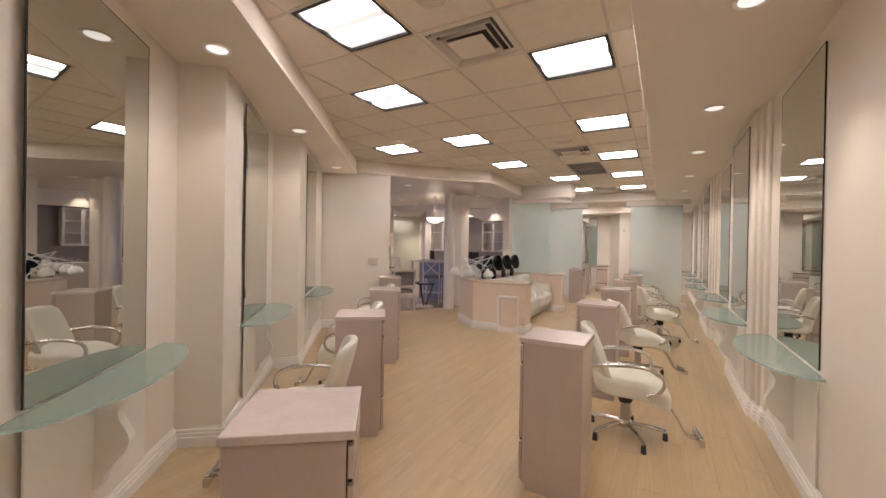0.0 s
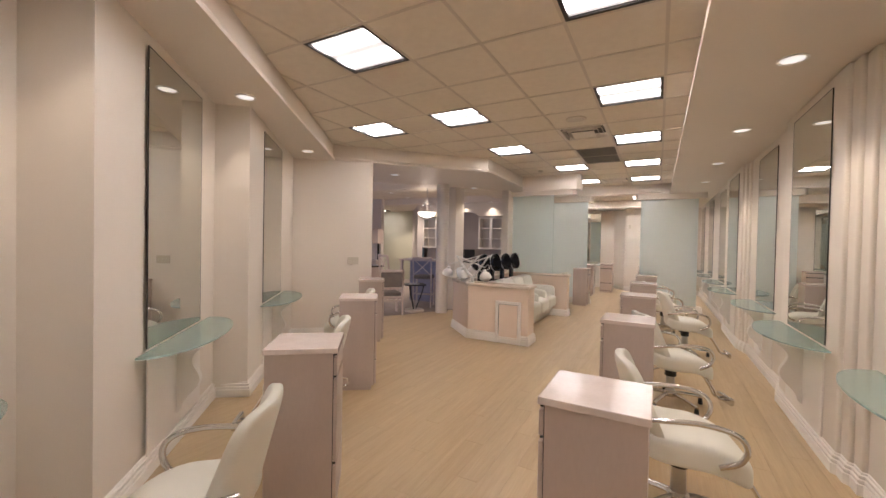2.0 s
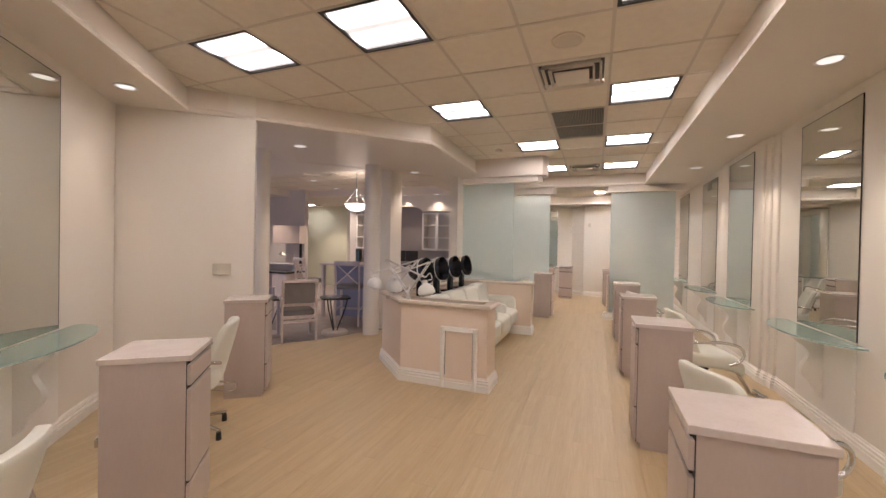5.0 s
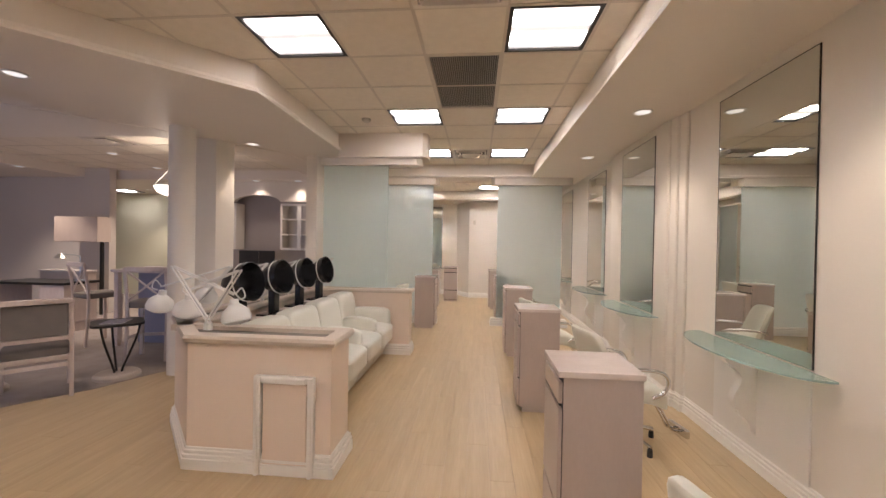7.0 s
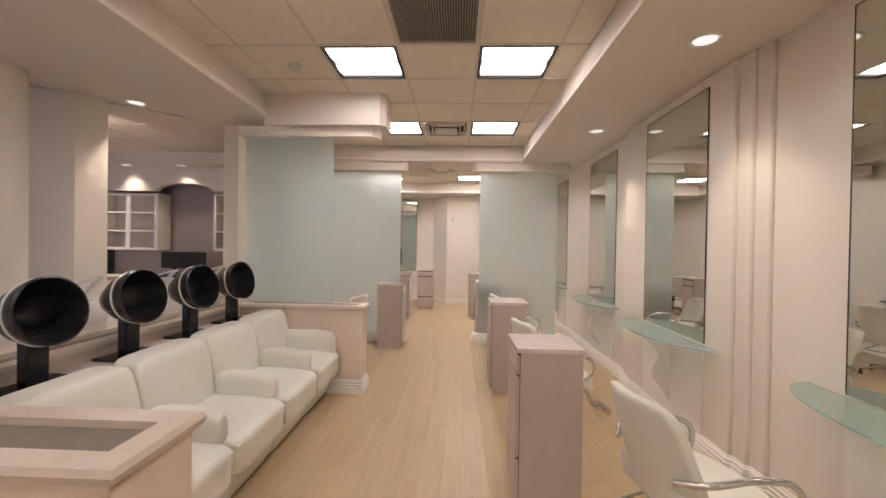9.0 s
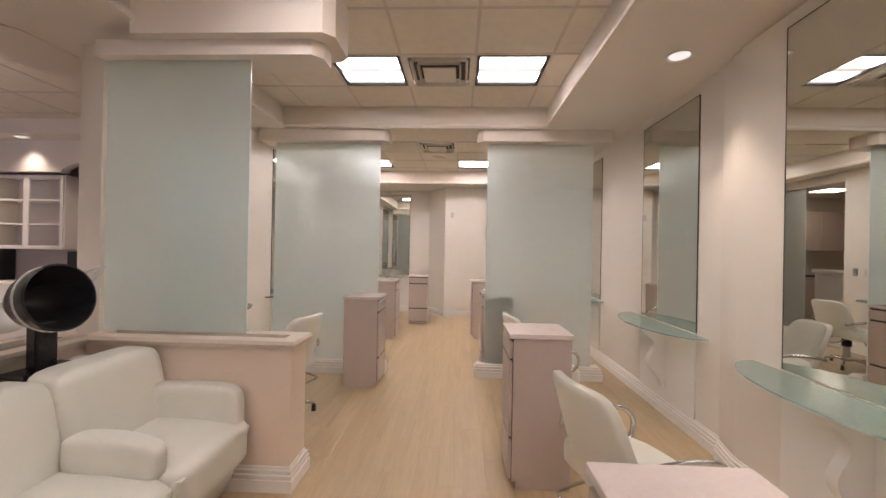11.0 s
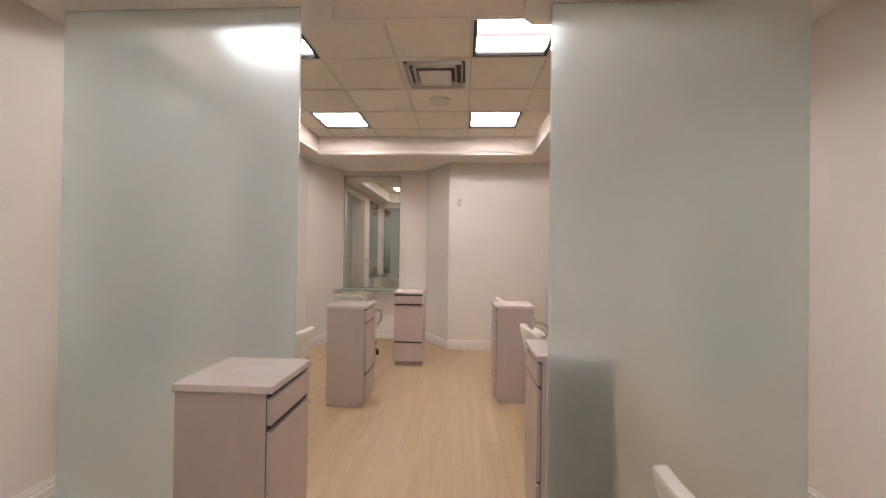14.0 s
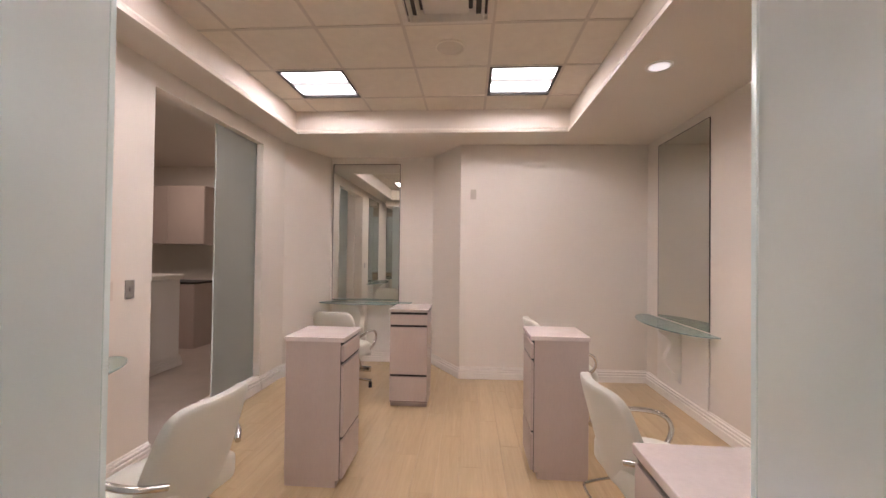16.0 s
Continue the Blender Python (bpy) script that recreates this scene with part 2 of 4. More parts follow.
def tube(points, r, sides=8, bm=None, smooth=True, flat=1.0):
    bm = bm or bmesh.new()
    line = rounded(points) if smooth else [Vector(p) for p in points]
    up, rings = None, []
    for i, p in enumerate(line):
        d = (line[min(i + 1, len(line) - 1)] - line[max(i - 1, 0)]).normalized()
        up = (up - d * up.dot(d)).normalized() if up and (up - d * up.dot(d)).length > 1e-4 else d.orthogonal().normalized()
        side = d.cross(up)
        rings.append([bm.verts.new(p + r * (math.cos(a) * up * flat + math.sin(a) * side)) for a in [2 * math.pi * k / sides for k in range(sides)]])
    for a, b in zip(rings, rings[1:]):
        for i in range(sides):
            bm.faces.new((a[i], a[(i + 1) % sides], b[(i + 1) % sides], b[i]))
    bm.faces.new(rings[0][::-1])
    bm.faces.new(rings[-1])
    return bm


def cushion(sx, sy, sz, soft=0.25, bend=None, n=10, bm=None):
    """A padded block of full size sx, sy, sz about the origin, its edges rounded; bend moves each point."""
    bm = bm or bmesh.new()
    made = bmesh.ops.create_cube(bm, size=2)["verts"]
    bmesh.ops.subdivide_edges(bm, edges=list({e for v in made for e in v.link_edges}), cuts=n, use_grid_fill=True)
    p = 2 / soft
    for v in bm.verts:
        c = v.co.copy()
        k = (abs(c.x) ** p + abs(c.y) ** p + abs(c.z) ** p) ** (1 / p)
        c /= k
        c = Vector((c.x * sx / 2, c.y * sy / 2, c.z * sz / 2))
        v.co = bend(c) if bend else c
    return bm


def ring_extrude(profile, path, closed=False, bm=None):
    """Sweeps an (outward, up) profile along a plan line; outward is to the right of the way."""
    bm = bm or bmesh.new()
    n, rows = len(path), []
    for i, (x, y) in enumerate(path):
        a = Vector(path[i - 1]) if i or closed else None
        b = Vector(path[(i + 1) % n]) if i < n - 1 or closed else None
        p = Vector((x, y))
        d0 = (p - a).normalized() if a is not None else (b - p).normalized()
        d1 = (b - p).normalized() if b is not None else d0
        n0, n1 = Vector((d0.y, -d0.x)), Vector((d1.y, -d1.x))
        m = (n0 + n1).normalized()
        m /= max(m.dot(n0), 0.3)
        rows.append([bm.verts.new((x + m.x * o, y + m.y * o, z)) for o, z in profile])
    k = len(profile)
    pairs = list(zip(rows, rows[1:])) + ([(rows[-1], rows[0])] if closed else [])
    for a, b in pairs:
        for i in range(k):
            bm.faces.new((a[i], a[(i + 1) % k], b[(i + 1) % k], b[i]))
    if not closed:
        bm.faces.new(rows[0])
        bm.faces.new(rows[-1][::-1])
    return bm


# ---- levels and lines of the plan ----
CEIL, SOFF, MIRTOP, SHELF, CAB = 3.01, 2.775, 2.68, 0.81, 0.935
TOP = 3.16
RIGHT, LEFT, BACK = 1.165, -3.12, 16.6
U, V = Vector((-0.65, 0.76)), Vector((0.76, 0.65))
PA, PB, PC, PD = Vector((-2.70, 2.50)), Vector((-2.45, 2.70)), Vector((-3.70, 4.06)), Vector((-3.45, 4.24))
PE, PF = Vector((-4.97, 6.04)), Vector((-4.05, 6.83))
P0 = PA - 3.6 * U
TILT = 40.5

# ---- structure ----
floor = structure("floor", box(-12, 2.2, -4, 19, -0.2, -0.008), SUBFLOOR, "subfloor under pale oak planks", "floor")
carpet_line = [(-5.35, 7.35), (-4.95, 8.16), (-4.55, 8.72), (-4.36, 9.2), (-4.05, 9.75), (-3.3, 10.9), (-3.3, 14.4), (-7.7, 14.4), (-8.7, 15.2), (-11.85, 15.2), (-11.85, 7.35)]
structure("carpet", prism(carpet_line, -0.007, 0.004), CARPET, "grey cut-pile carpet of the lounge", "carpet")
structure("floor_back_room", box(-7.5, LEFT - 0.06, 14.45, 18.6, -0.007, 0.003), STONE, "pale stone tiled floor of the back room", "floor")

# right wall with its shallow fluted pilasters
structure("wall_right", box(RIGHT, RIGHT + 0.15, -4, 19, 0, TOP), WALL, "warm white painted plaster wall")
BAYS, PROUD = [(5.20, 7.12), (8.93, 10.98)], 0.08
for a, b in BAYS:
    for k in range(3):
        bm = box(RIGHT - PROUD * (k + 1) / 3, RIGHT - PROUD * k / 3 + 0.012, a + 0.12 * k, b - 0.12 * k, 0.002 + 0.001 * k, SOFF - 0.001 - 0.001 * k, 0.017, None, 4)
        structure("wall_bay", bm, WALL, "projecting plaster bay of the wall with stepped edges", "wall", True)

# left stepped wall
for name, pts in (("wall_left_1", [P0, PA, PA - 0.5 * V, P0 - 0.5 * V]), ("wall_left_2", [PB, PC, PC - 0.6 * V, PB - 0.8 * V]),
                  ("wall_left_3", [PD, PE, PE - 0.35 * V, PD - 0.8 * V])):
    structure(name, prism([tuple(p) for p in pts], 0, TOP), WALL, "warm white painted stepped wall with mirrors")
wall_4 = [PE - 0.35 * V, PE + 0.02 * U, PF, PF + 0.16 * U, PE + 0.16 * U - 0.35 * V]
structure("wall_left_4", prism([tuple(p) for p in wall_4], 0, TOP), WALL, "warm white painted wall ending at the lounge opening")
structure("wall_behind", box(-1.5, RIGHT, -3.9, -3.75, 0, TOP), WALL, "plain warm white wall")
structure("wall_behind_left", prism([tuple(P0), tuple(P0 - 0.5 * V), (-1.6, -3.9), (-1.2, -3.9)], 0, TOP), WALL, "plain warm white wall")

# wall between the lounge and the rear rooms, with the doorway to the back room
structure("wall_lounge_side", box(LEFT - 0.16, LEFT, 10.68, 14.50, 0, TOP), WALL, "warm white painted partition wall")
structure("wall_over_doorway", box(LEFT - 0.16, LEFT, 14.50, 15.95, 2.62, TOP), WALL, "painted wall above the doorway")
structure("wall_corner", box(LEFT - 0.16, LEFT, 15.95, 17.35, 0, TOP), WALL, "warm white painted wall stub beside frosted glass")
structure("wall_corner_angle", prism([(LEFT - 0.1, 16.2), (-2.82, 17.2), (-2.82, 17.34), (LEFT - 0.1, 17.34)], 0, TOP), WALL, "angled wall beside the end mirror")
structure("wall_end_niche", box(-2.9, -1.2, 17.2, 17.35, 0, TOP), WALL, "warm white end wall behind the mirror")
structure("wall_end", prism([(-1.42, 17.22), (-1.02, 16.58), (RIGHT + 0.1, 16.64), (RIGHT + 0.1, 17.36), (-1.42, 17.36)], 0, TOP), WALL, "warm white end wall with an angled corner")

# back room seen through the doorway
structure("wall_back_room", box(-7.5, LEFT - 0.16, 18.05, 18.2, 0, TOP), WALL, "warm white wall of the back room")
structure("wall_back_room_side", box(-7.6, -7.45, 14.4, 18.65, 0, TOP), WALL, "warm white wall of the back room")
structure("wall_lounge_back", box(-7.7, LEFT - 0.16, 14.4, 14.55, 0, TOP), WALL, "plain wall at the back of the lounge")
structure("wall_lounge_left", box(-12, -11.85, 5.5, 15.4, 0, TOP), LOUNGE, "grey painted lounge wall")
for x0, x1, z0, z1 in ((-11.9, -8.2, 0, TOP), (-5.7, -5.0, 0, TOP), (-8.2, -5.7, 0, 0.35), (-8.2, -5.7, 2.45, TOP)):
    structure("wall_lounge_front", box(x0, x1, 5.45, 5.6, z0, z1), LOUNGE, "grey painted lounge wall round the window")
window = tagged(new("window_1"), "tall white-framed lounge window with daylight behind", "window", kind="structure")
for x in (-8.17, -7.35, -6.55, -5.73):
    part("mullion", box(x - 0.03, x + 0.03, 5.48, 5.56, 0.35, 2.45), TRIM, window)
for z in (0.38, 2.42):
    part("frame_rail", box(-8.14, -5.76, 5.49, 5.55, z - 0.03, z + 0.03), TRIM, window)
SKYGLOW = glowing("daylight sky", (0.55, 0.70, 1.0), 1.4)
structure("backdrop", box(-9.5, -4.9, 4.4, 4.45, -0.2, 3.4), SKYGLOW, "plain daylight outside the window", "backdrop")
sky_lamp = bpy.data.lights.new("window_daylight", "AREA")
sky_lamp.shape, sky_lamp.size, sky_lamp.size_y, sky_lamp.energy, sky_lamp.color = "RECTANGLE", 2.4, 2.0, 19, (0.25, 0.42, 1.0)
new("window_daylight", sky_lamp).matrix_world = pose(-6.95, 5.44, 1.4, 90, 0, 0)
structure("wall_lounge_blue", box(-11.85, -8.25, 12.5, 12.65, 0, TOP), LOUNGE, "cool grey painted lounge wall")
structure("wall_lounge_green", box(-11.85, -8.72, 15.2, 15.35, 0, TOP), GREENISH, "pale green painted lounge wall")

structure("wall_lounge_return", prism([(-7.14, 13.06), (-6.98, 13.12), (-8.60, 15.35), (-8.86, 15.35)], 0, TOP), LOUNGE, "painted wall running back beside the display cabinets")

# ceiling trays
TRAY = [(0.23, -0.6), (0.23, 12.47), (-2.72, 12.47), (-2.68, 8.32), (-4.5, 6.4)]
TRAY2 = [(0.14, 12.95), (0.14, 16.12), (-2.84, 16.12), (-2.84, 12.95)]


def inside(x, y, poly):
    ok = False
    for (x0, y0), (x1, y1) in zip(poly, poly[1:] + poly[:1]):
        if (y0 > y) != (y1 > y) and x < (x1 - x0) * (y - y0) / (y1 - y0) + x0:
            ok = not ok
    return ok


def clipped(poly, x0, x1, y0, y1):
    """The part of a plan outline inside a rectangle."""
    for axis, limit, sign in ((0, x0, 1), (0, x1, -1), (1, y0, 1), (1, y1, -1)):
        out = []
        for a, b in zip(poly, poly[1:] + poly[:1]):
            ia, ib = sign * (a[axis] - limit) >= 0, sign * (b[axis] - limit) >= 0
            if ia:
                out.append(a)
            if ia != ib:
                t = (limit - a[axis]) / (b[axis] - a[axis])
                out.append((a[0] + t * (b[0] - a[0]), a[1] + t * (b[1] - a[1])))
        poly = out
        if not poly:
            return []
    return poly


CELL = 0.6133
GX, GY = -0.29, 4.25
LIT_1 = [(GX - CELL * i, GY + CELL * j) for i, j in ((0, 0), (0, 3), (0, 6), (0, 9), (0, 12), (0, -3), (0, -6), (2, -5), (0, -9), (2, -2), (3, 0), (5, 3), (3, 3), (3, 6), (2, 9), (2, 12))]
LIT_2 = [(-0.46, 15.45), (-2.30, 15.45), (-0.46, 13.61), (-2.30, 13.61)]
VENTS_1, VENTS_2 = [(GX - CELL, GY + CELL * j) for j in (-1, 5, 12)], [(-1.073, 14.223)]
RETURN = (GX - CELL, GY + 7.5 * CELL)


def tiled_ceiling(name, poly, cx, cy, skip, z):
    """Lay-in tiles with recessed edges and the T bars between them, clipped to the tray."""
    bm, bars = bmesh.new(), bmesh.new()
    xs, ys = [p[0] for p in poly], [p[1] for p in poly]
    i0, i1 = math.floor((min(xs) - cx) / CELL) - 1, math.ceil((max(xs) - cx) / CELL) + 1
    j0, j1 = math.floor((min(ys) - cy) / CELL) - 1, math.ceil((max(ys) - cy) / CELL) + 1
    for i in range(i0, i1):
        for j in range(j0, j1):
            x, y = cx + i * CELL, cy + j * CELL
            if any(abs(x - a) < 0.2 and abs(y - b) < 0.2 for a, b in skip):
                continue
            q = clipped(poly, x - CELL / 2 + 0.011, x + CELL / 2 - 0.011, y - CELL / 2 + 0.011, y + CELL / 2 - 0.011)
            if len(q) > 2:
                prism(q, z + 0.004, z + 0.02, bm)
    h = 0.012
    for i in range(i0, i1 + 1):
        x = cx + (i - 0.5) * CELL
        q = clipped(poly, x - h, x + h, -50, 50)
        if len(q) > 2:
            prism(q, z, z + 0.003, bars)
    for j in range(j0, j1 + 1):
        y = cy + (j - 0.5) * CELL
        q = clipped(poly, -50, 50, y - h, y + h)
        if len(q) > 2:
            prism(q, z - 0.0006, z + 0.0026, bars)
    ob = structure(name, bm, TILE, "off-white lay-in acoustic tile ceiling", "ceiling")
    bar = structure(name + "_grid", bars, GRID, "painted steel ceiling grid bars toned with seam shade", "ceiling")
    return ob, bar


RETURN_CELLS = [(GX - CELL, GY + 7 * CELL), (GX - CELL, GY + 8 * CELL)]
tiled_ceiling("ceiling", TRAY, GX, GY, LIT_1 + VENTS_1 + RETURN_CELLS, CEIL)
tiled_ceiling("ceiling_rear", TRAY2, -0.46, 15.45, LIT_2 + VENTS_2, CEIL + 0.01)

# soffit round the trays: solid pieces that leave the trays open
SOFF_PIECES = [
    [(0.23, -3.9), (RIGHT + 0.1, -3.9), (RIGHT + 0.1, 12.47), (0.23, 12.47)],
    [(0.23, -0.6), (-4.5, 6.4), (-5.6, 6.4), (-1.9, -3.9), (0.23, -3.9)],
    [(-4.5, 6.4), (-2.68, 8.32), (-3.55, 10.4), (-5.6, 8.2), (-5.6, 6.4)],
    [(-2.68, 8.32), (-2.72, 12.47), (-3.30, 12.47), (-3.55, 10.4)],
    [(RIGHT + 0.1, 12.47), (RIGHT + 0.1, 12.95), (-3.30, 12.95), (-3.30, 12.47)],
    [(0.14, 12.95), (RIGHT + 0.1, 12.95), (RIGHT + 0.1, 16.12), (0.14, 16.12)],
    [(-2.84, 12.95), (-2.84, 16.12), (-3.30, 16.12), (-3.30, 12.95)],
    [(RIGHT + 0.1, 16.12), (RIGHT + 0.1, 17.4), (-3.30, 17.4), (-3.30, 16.12)],
]
for pts in SOFF_PIECES:
    structure("ceiling_soffit", prism(pts, SOFF, TOP), SOFFIT, "painted plaster soffit round the tile trays", "ceiling")
structure("ceiling_above", box(-12, 2.2, -4, 19, TOP, TOP + 0.1), SOFFIT, "slab above the suspended ceiling", "ceiling")
# cove lip on the tray edges
lip = [(0.0, SOFF - 0.004), (0.028, SOFF - 0.004), (0.034, SOFF + 0.02), (0.02, SOFF + 0.045), (0.0, SOFF + 0.05)]
structure("trim_tray", ring_extrude([(-o, z) for o, z in lip], TRAY, True), SOFFIT, "rounded plaster lip of the ceiling tray", "trim")
structure("trim_tray_rear", ring_extrude([(-o, z) for o, z in lip], TRAY2, True), SOFFIT, "rounded plaster lip of the ceiling tray", "trim")
# dropped heads over the glass screens
for x0, x1, y0, y1, z0 in ((-2.70, -1.47, 10.40, 10.78, 2.695), (-2.98, -1.56, 10.47, 10.72, 2.60), (-3.0, -1.52, 12.5, 12.82, 2.645), (-0.52, 0.95, 12.5, 12.82, 2.645)):
    bm = prism([(x0, y0), (x1 - 0.06, y0), (x1, y0 + 0.06), (x1, y1 - 0.06), (x1 - 0.06, y1), (x0, y1)] if x1 < 0 else
               [(x0 + 0.06, y0), (x1, y0), (x1, y1), (x0 + 0.06, y1), (x0, y1 - 0.06), (x0, y0 + 0.06)], z0, CEIL + 0.1 if y0 < 10.45 else 2.696 if y0 < 11 else SOFF + 0.01)
    structure("ceiling_bulkhead", bm, SOFFIT, "dropped plaster bulkhead over a glass screen", "ceiling")
# lounge ceiling
LTRAY = [(-4.75, 9.6), (-4.0, 10.9), (-4.0, 12.75), (-8.8, 12.75), (-8.8, 9.6)]
bm = bmesh.new()
for pts in ([(-5.6, 5.5), (-5.6, 8.2), (-4.2, 9.6), (-11.9, 9.6), (-11.9, 5.5)], [(-4.4, 9.6), (-3.5, 10.5), (-3.28, 14.5), (-4.0, 14.5), (-4.0, 10.9), (-4.75, 9.6)],
            [(-4.0, 12.75), (-4.0, 14.5), (-7.6, 14.5), (-7.6, 15.4), (-11.9, 15.4), (-11.9, 12.75)], [(-8.8, 9.6), (-8.8, 12.75), (-11.9, 12.75), (-11.9, 9.6)]):
    prism(pts, SOFF - 0.004, TOP, bm)
structure("ceiling_lounge", bm, SOFFIT, "painted plaster lounge ceiling", "ceiling")
tiled_ceiling("ceiling_lounge_tray", LTRAY, -6.2, 10.4, [(-6.2, 10.4)], CEIL - 0.06)
structure("ceiling_back_room", box(-7.5, LEFT - 0.16, 14.5, 18.6, 2.85, TOP), SOFFIT, "painted back room ceiling", "ceiling")

# baseboards
base = [(0.0, 0.0), (0.030, 0.0), (0.030, 0.068), (0.021, 0.071), (0.021, 0.075), (0.026, 0.080), (0.026, 0.096), (0.015, 0.100), (0.015, 0.104), (0.020, 0.109), (0.020, 0.122), (0.008, 0.126), (0.006, 0.138), (0.0, 0.142)]
line_left = [tuple(p) for p in (P0, PA, PB, PC, PD, PE, PF)]
structure("baseboard_left", ring_extrude(base, line_left), TRIM, "white stepped baseboard", "baseboard")
line_right = [(RIGHT, 16.6)]
for a, b in reversed(BAYS):
    line_right += [(RIGHT, b), (RIGHT - 0.027, b - 0.02), (RIGHT - 0.054, b - 0.13), (RIGHT - PROUD, b - 0.25),
                   (RIGHT - PROUD, a + 0.24), (RIGHT - 0.054, a + 0.22), (RIGHT - 0.054, a + 0.12), (RIGHT - 0.027, a + 0.10), (RIGHT - 0.027, a), (RIGHT, a - 0.01)]
line_right += [(RIGHT, -3.7)]
structure("baseboard_right", ring_extrude(base, line_right), TRIM, "white stepped baseboard", "baseboard")
structure("baseboard_end", ring_extrude(base, [(LEFT, 15.95), (LEFT, 16.33), (-2.82, 17.2), (-1.40, 17.2), (-1.01, 16.58), (RIGHT, 16.64)]), TRIM, "white stepped baseboard", "baseboard")
structure("baseboard_partition", ring_extrude(base, [(LEFT, 14.50), (LEFT, 10.72)][::-1]), TRIM, "white stepped baseboard", "baseboard")
structure("baseboard_back_room", ring_extrude(base, [(-4.98, 18.05), (LEFT - 0.2, 18.05)]), TRIM, "white stepped baseboard", "baseboard")

# columns
for x, y in ((-4.12, 9.305), (-5.09, 7.90)):
    structure("column", cylinder(x, y, 0, SOFF, 0.13, sides=40), WALL, "round painted column at the lounge edge", "column", True)
structure("pier", prism([(-4.36, 9.64), (-4.04, 9.77), (-3.93, 9.97), (-4.2, 10.22), (-4.5, 10.02)], 0, SOFF), WALL, "square painted pier at the lounge edge", "column")


# ---- fixtures in the ceiling ----
def build_troffer(glow):
    lamp = thing("ceiling_light", "lit square fluorescent ceiling panel in a dark-edged frame", "light", "ceiling light panels")
    bm = bmesh.new()
    o, i = 0.295, 0.268
    for x0, x1, y0, y1 in ((-o, o, -o, -i), (-o, o, i, o), (-o, -i, -i, i), (i, o, -i, i)):
        box(x0, x1, y0, y1, 0.0, 0.03, 0, bm)
    part("frame", bm, DARKMETAL, lamp, "dark metal frame")
    bm = bmesh.new()
    box(-i, i, -i, i, 0.016, 0.026, 0, bm)
    part("diffuser", bm, glow, lamp, "glowing white diffuser")
    return lamp


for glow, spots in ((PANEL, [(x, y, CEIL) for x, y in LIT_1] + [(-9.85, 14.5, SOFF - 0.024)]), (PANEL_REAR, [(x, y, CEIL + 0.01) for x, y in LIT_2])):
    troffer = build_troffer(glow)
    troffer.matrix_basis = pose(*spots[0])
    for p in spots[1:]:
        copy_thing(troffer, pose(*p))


def build_diffuser():
    vent = thing("air_vent", "square painted metal ceiling air diffuser with stepped blades", "vent", "ceiling air vents")
    part("backing", box(-0.29, 0.29, -0.29, 0.29, 0.052, 0.06), DARKGAP, vent, "dark duct behind the blades")
    bm = bmesh.new()
    for a, b, c, d in ((-0.301, 0.301, -0.301, -0.262), (-0.301, 0.301, 0.262, 0.301), (-0.301, -0.262, -0.262, 0.262), (0.262, 0.301, -0.262, 0.262)):
        box(a, b, c, d, -0.004, 0.02, 0.003, bm)
    part("flange", bm, VENT, vent)
    for r in (0.235, 0.180):
        square = [(-r, -r), (r, -r), (r, r), (-r, r)]
        part("blade", ring_extrude([(0.004, -0.026), (0.008, -0.024), (-0.008, 0.016), (-0.012, 0.014)], square, True), VENT, vent, "sloped blade ring")
    part("core_plate", box(-0.142, 0.142, -0.142, 0.142, -0.034, -0.022, 0.005), VENT, vent, "raised centre plate")
    return vent


vent = build_diffuser()
places = [(x, y, CEIL) for x, y in VENTS_1] + [(x, y, CEIL + 0.01) for x, y in VENTS_2] + [(-6.2, 10.4, CEIL - 0.06)]
vent.matrix_basis = pose(*places[0])
for p in places[1:]:
    copy_thing(vent, pose(*p))

grille = thing("return_grille", "grey slatted return air grille set in the tile ceiling", "vent", m=pose(RETURN[0], RETURN[1], CEIL))
part("backing", box(-0.295, 0.295, -0.6, 0.6, 0.022, 0.03), DARKGAP, grille)
bm = bmesh.new()
for x0, x1, y0, y1 in ((-0.3, 0.3, -0.605, -0.585), (-0.3, 0.3, 0.585, 0.605), (-0.3, -0.28, -0.585, 0.585), (0.28, 0.3, -0.585, 0.585)):
    box(x0, x1, y0, y1, -0.002, 0.02, 0.001, bm)
part("frame", bm, GRID, grille)
GRILLEGREY = mottled("grey grille metal", (0.24, 0.22, 0.20), (0.30, 0.28, 0.26), 5, 0.5, 0.05, 80)
slat = mesh_of(box(-0.004, 0.004, -0.585, 0.585, 0.002, 0.02), "slat", GRILLEGREY)
for k in range(32):
    s = new("slat", slat)
    s.parent, s.location = grille, (-0.27 + k * 0.0174, 0, 0)

for x, y, z in ((GX - CELL, GY - 2 * CELL, CEIL), (GX - CELL, GY + 4 * CELL, CEIL), (-1.073, 14.837, CEIL + 0.01)):
    sp = thing("ceiling_speaker", "round off-white ceiling loudspeaker grille", "speaker", "ceiling speakers", pose(x, y, z))
    part("rim", lathe([(0.12, 0.0061), (0.12, -0.004), (0.112, -0.008), (0.10, -0.004), (0.10, 0.006)], 32, close=True), TILE, sp, smooth=True)
    part("mesh_cover", lathe([(0.10, -0.002), (0.06, -0.006), (0.0, -0.007)], 32), GRID, sp, "perforated grille disc", True)
sm = thing("smoke_detector", "small round smoke detector on the tile ceiling", "detector", m=pose(-2.14, 9.80, CEIL))
part("housing", lathe([(0.0, 0.004), (0.055, 0.004), (0.055, -0.012), (0.04, -0.03), (0.0, -0.032)], 24), IVORY, sm, smooth=True)


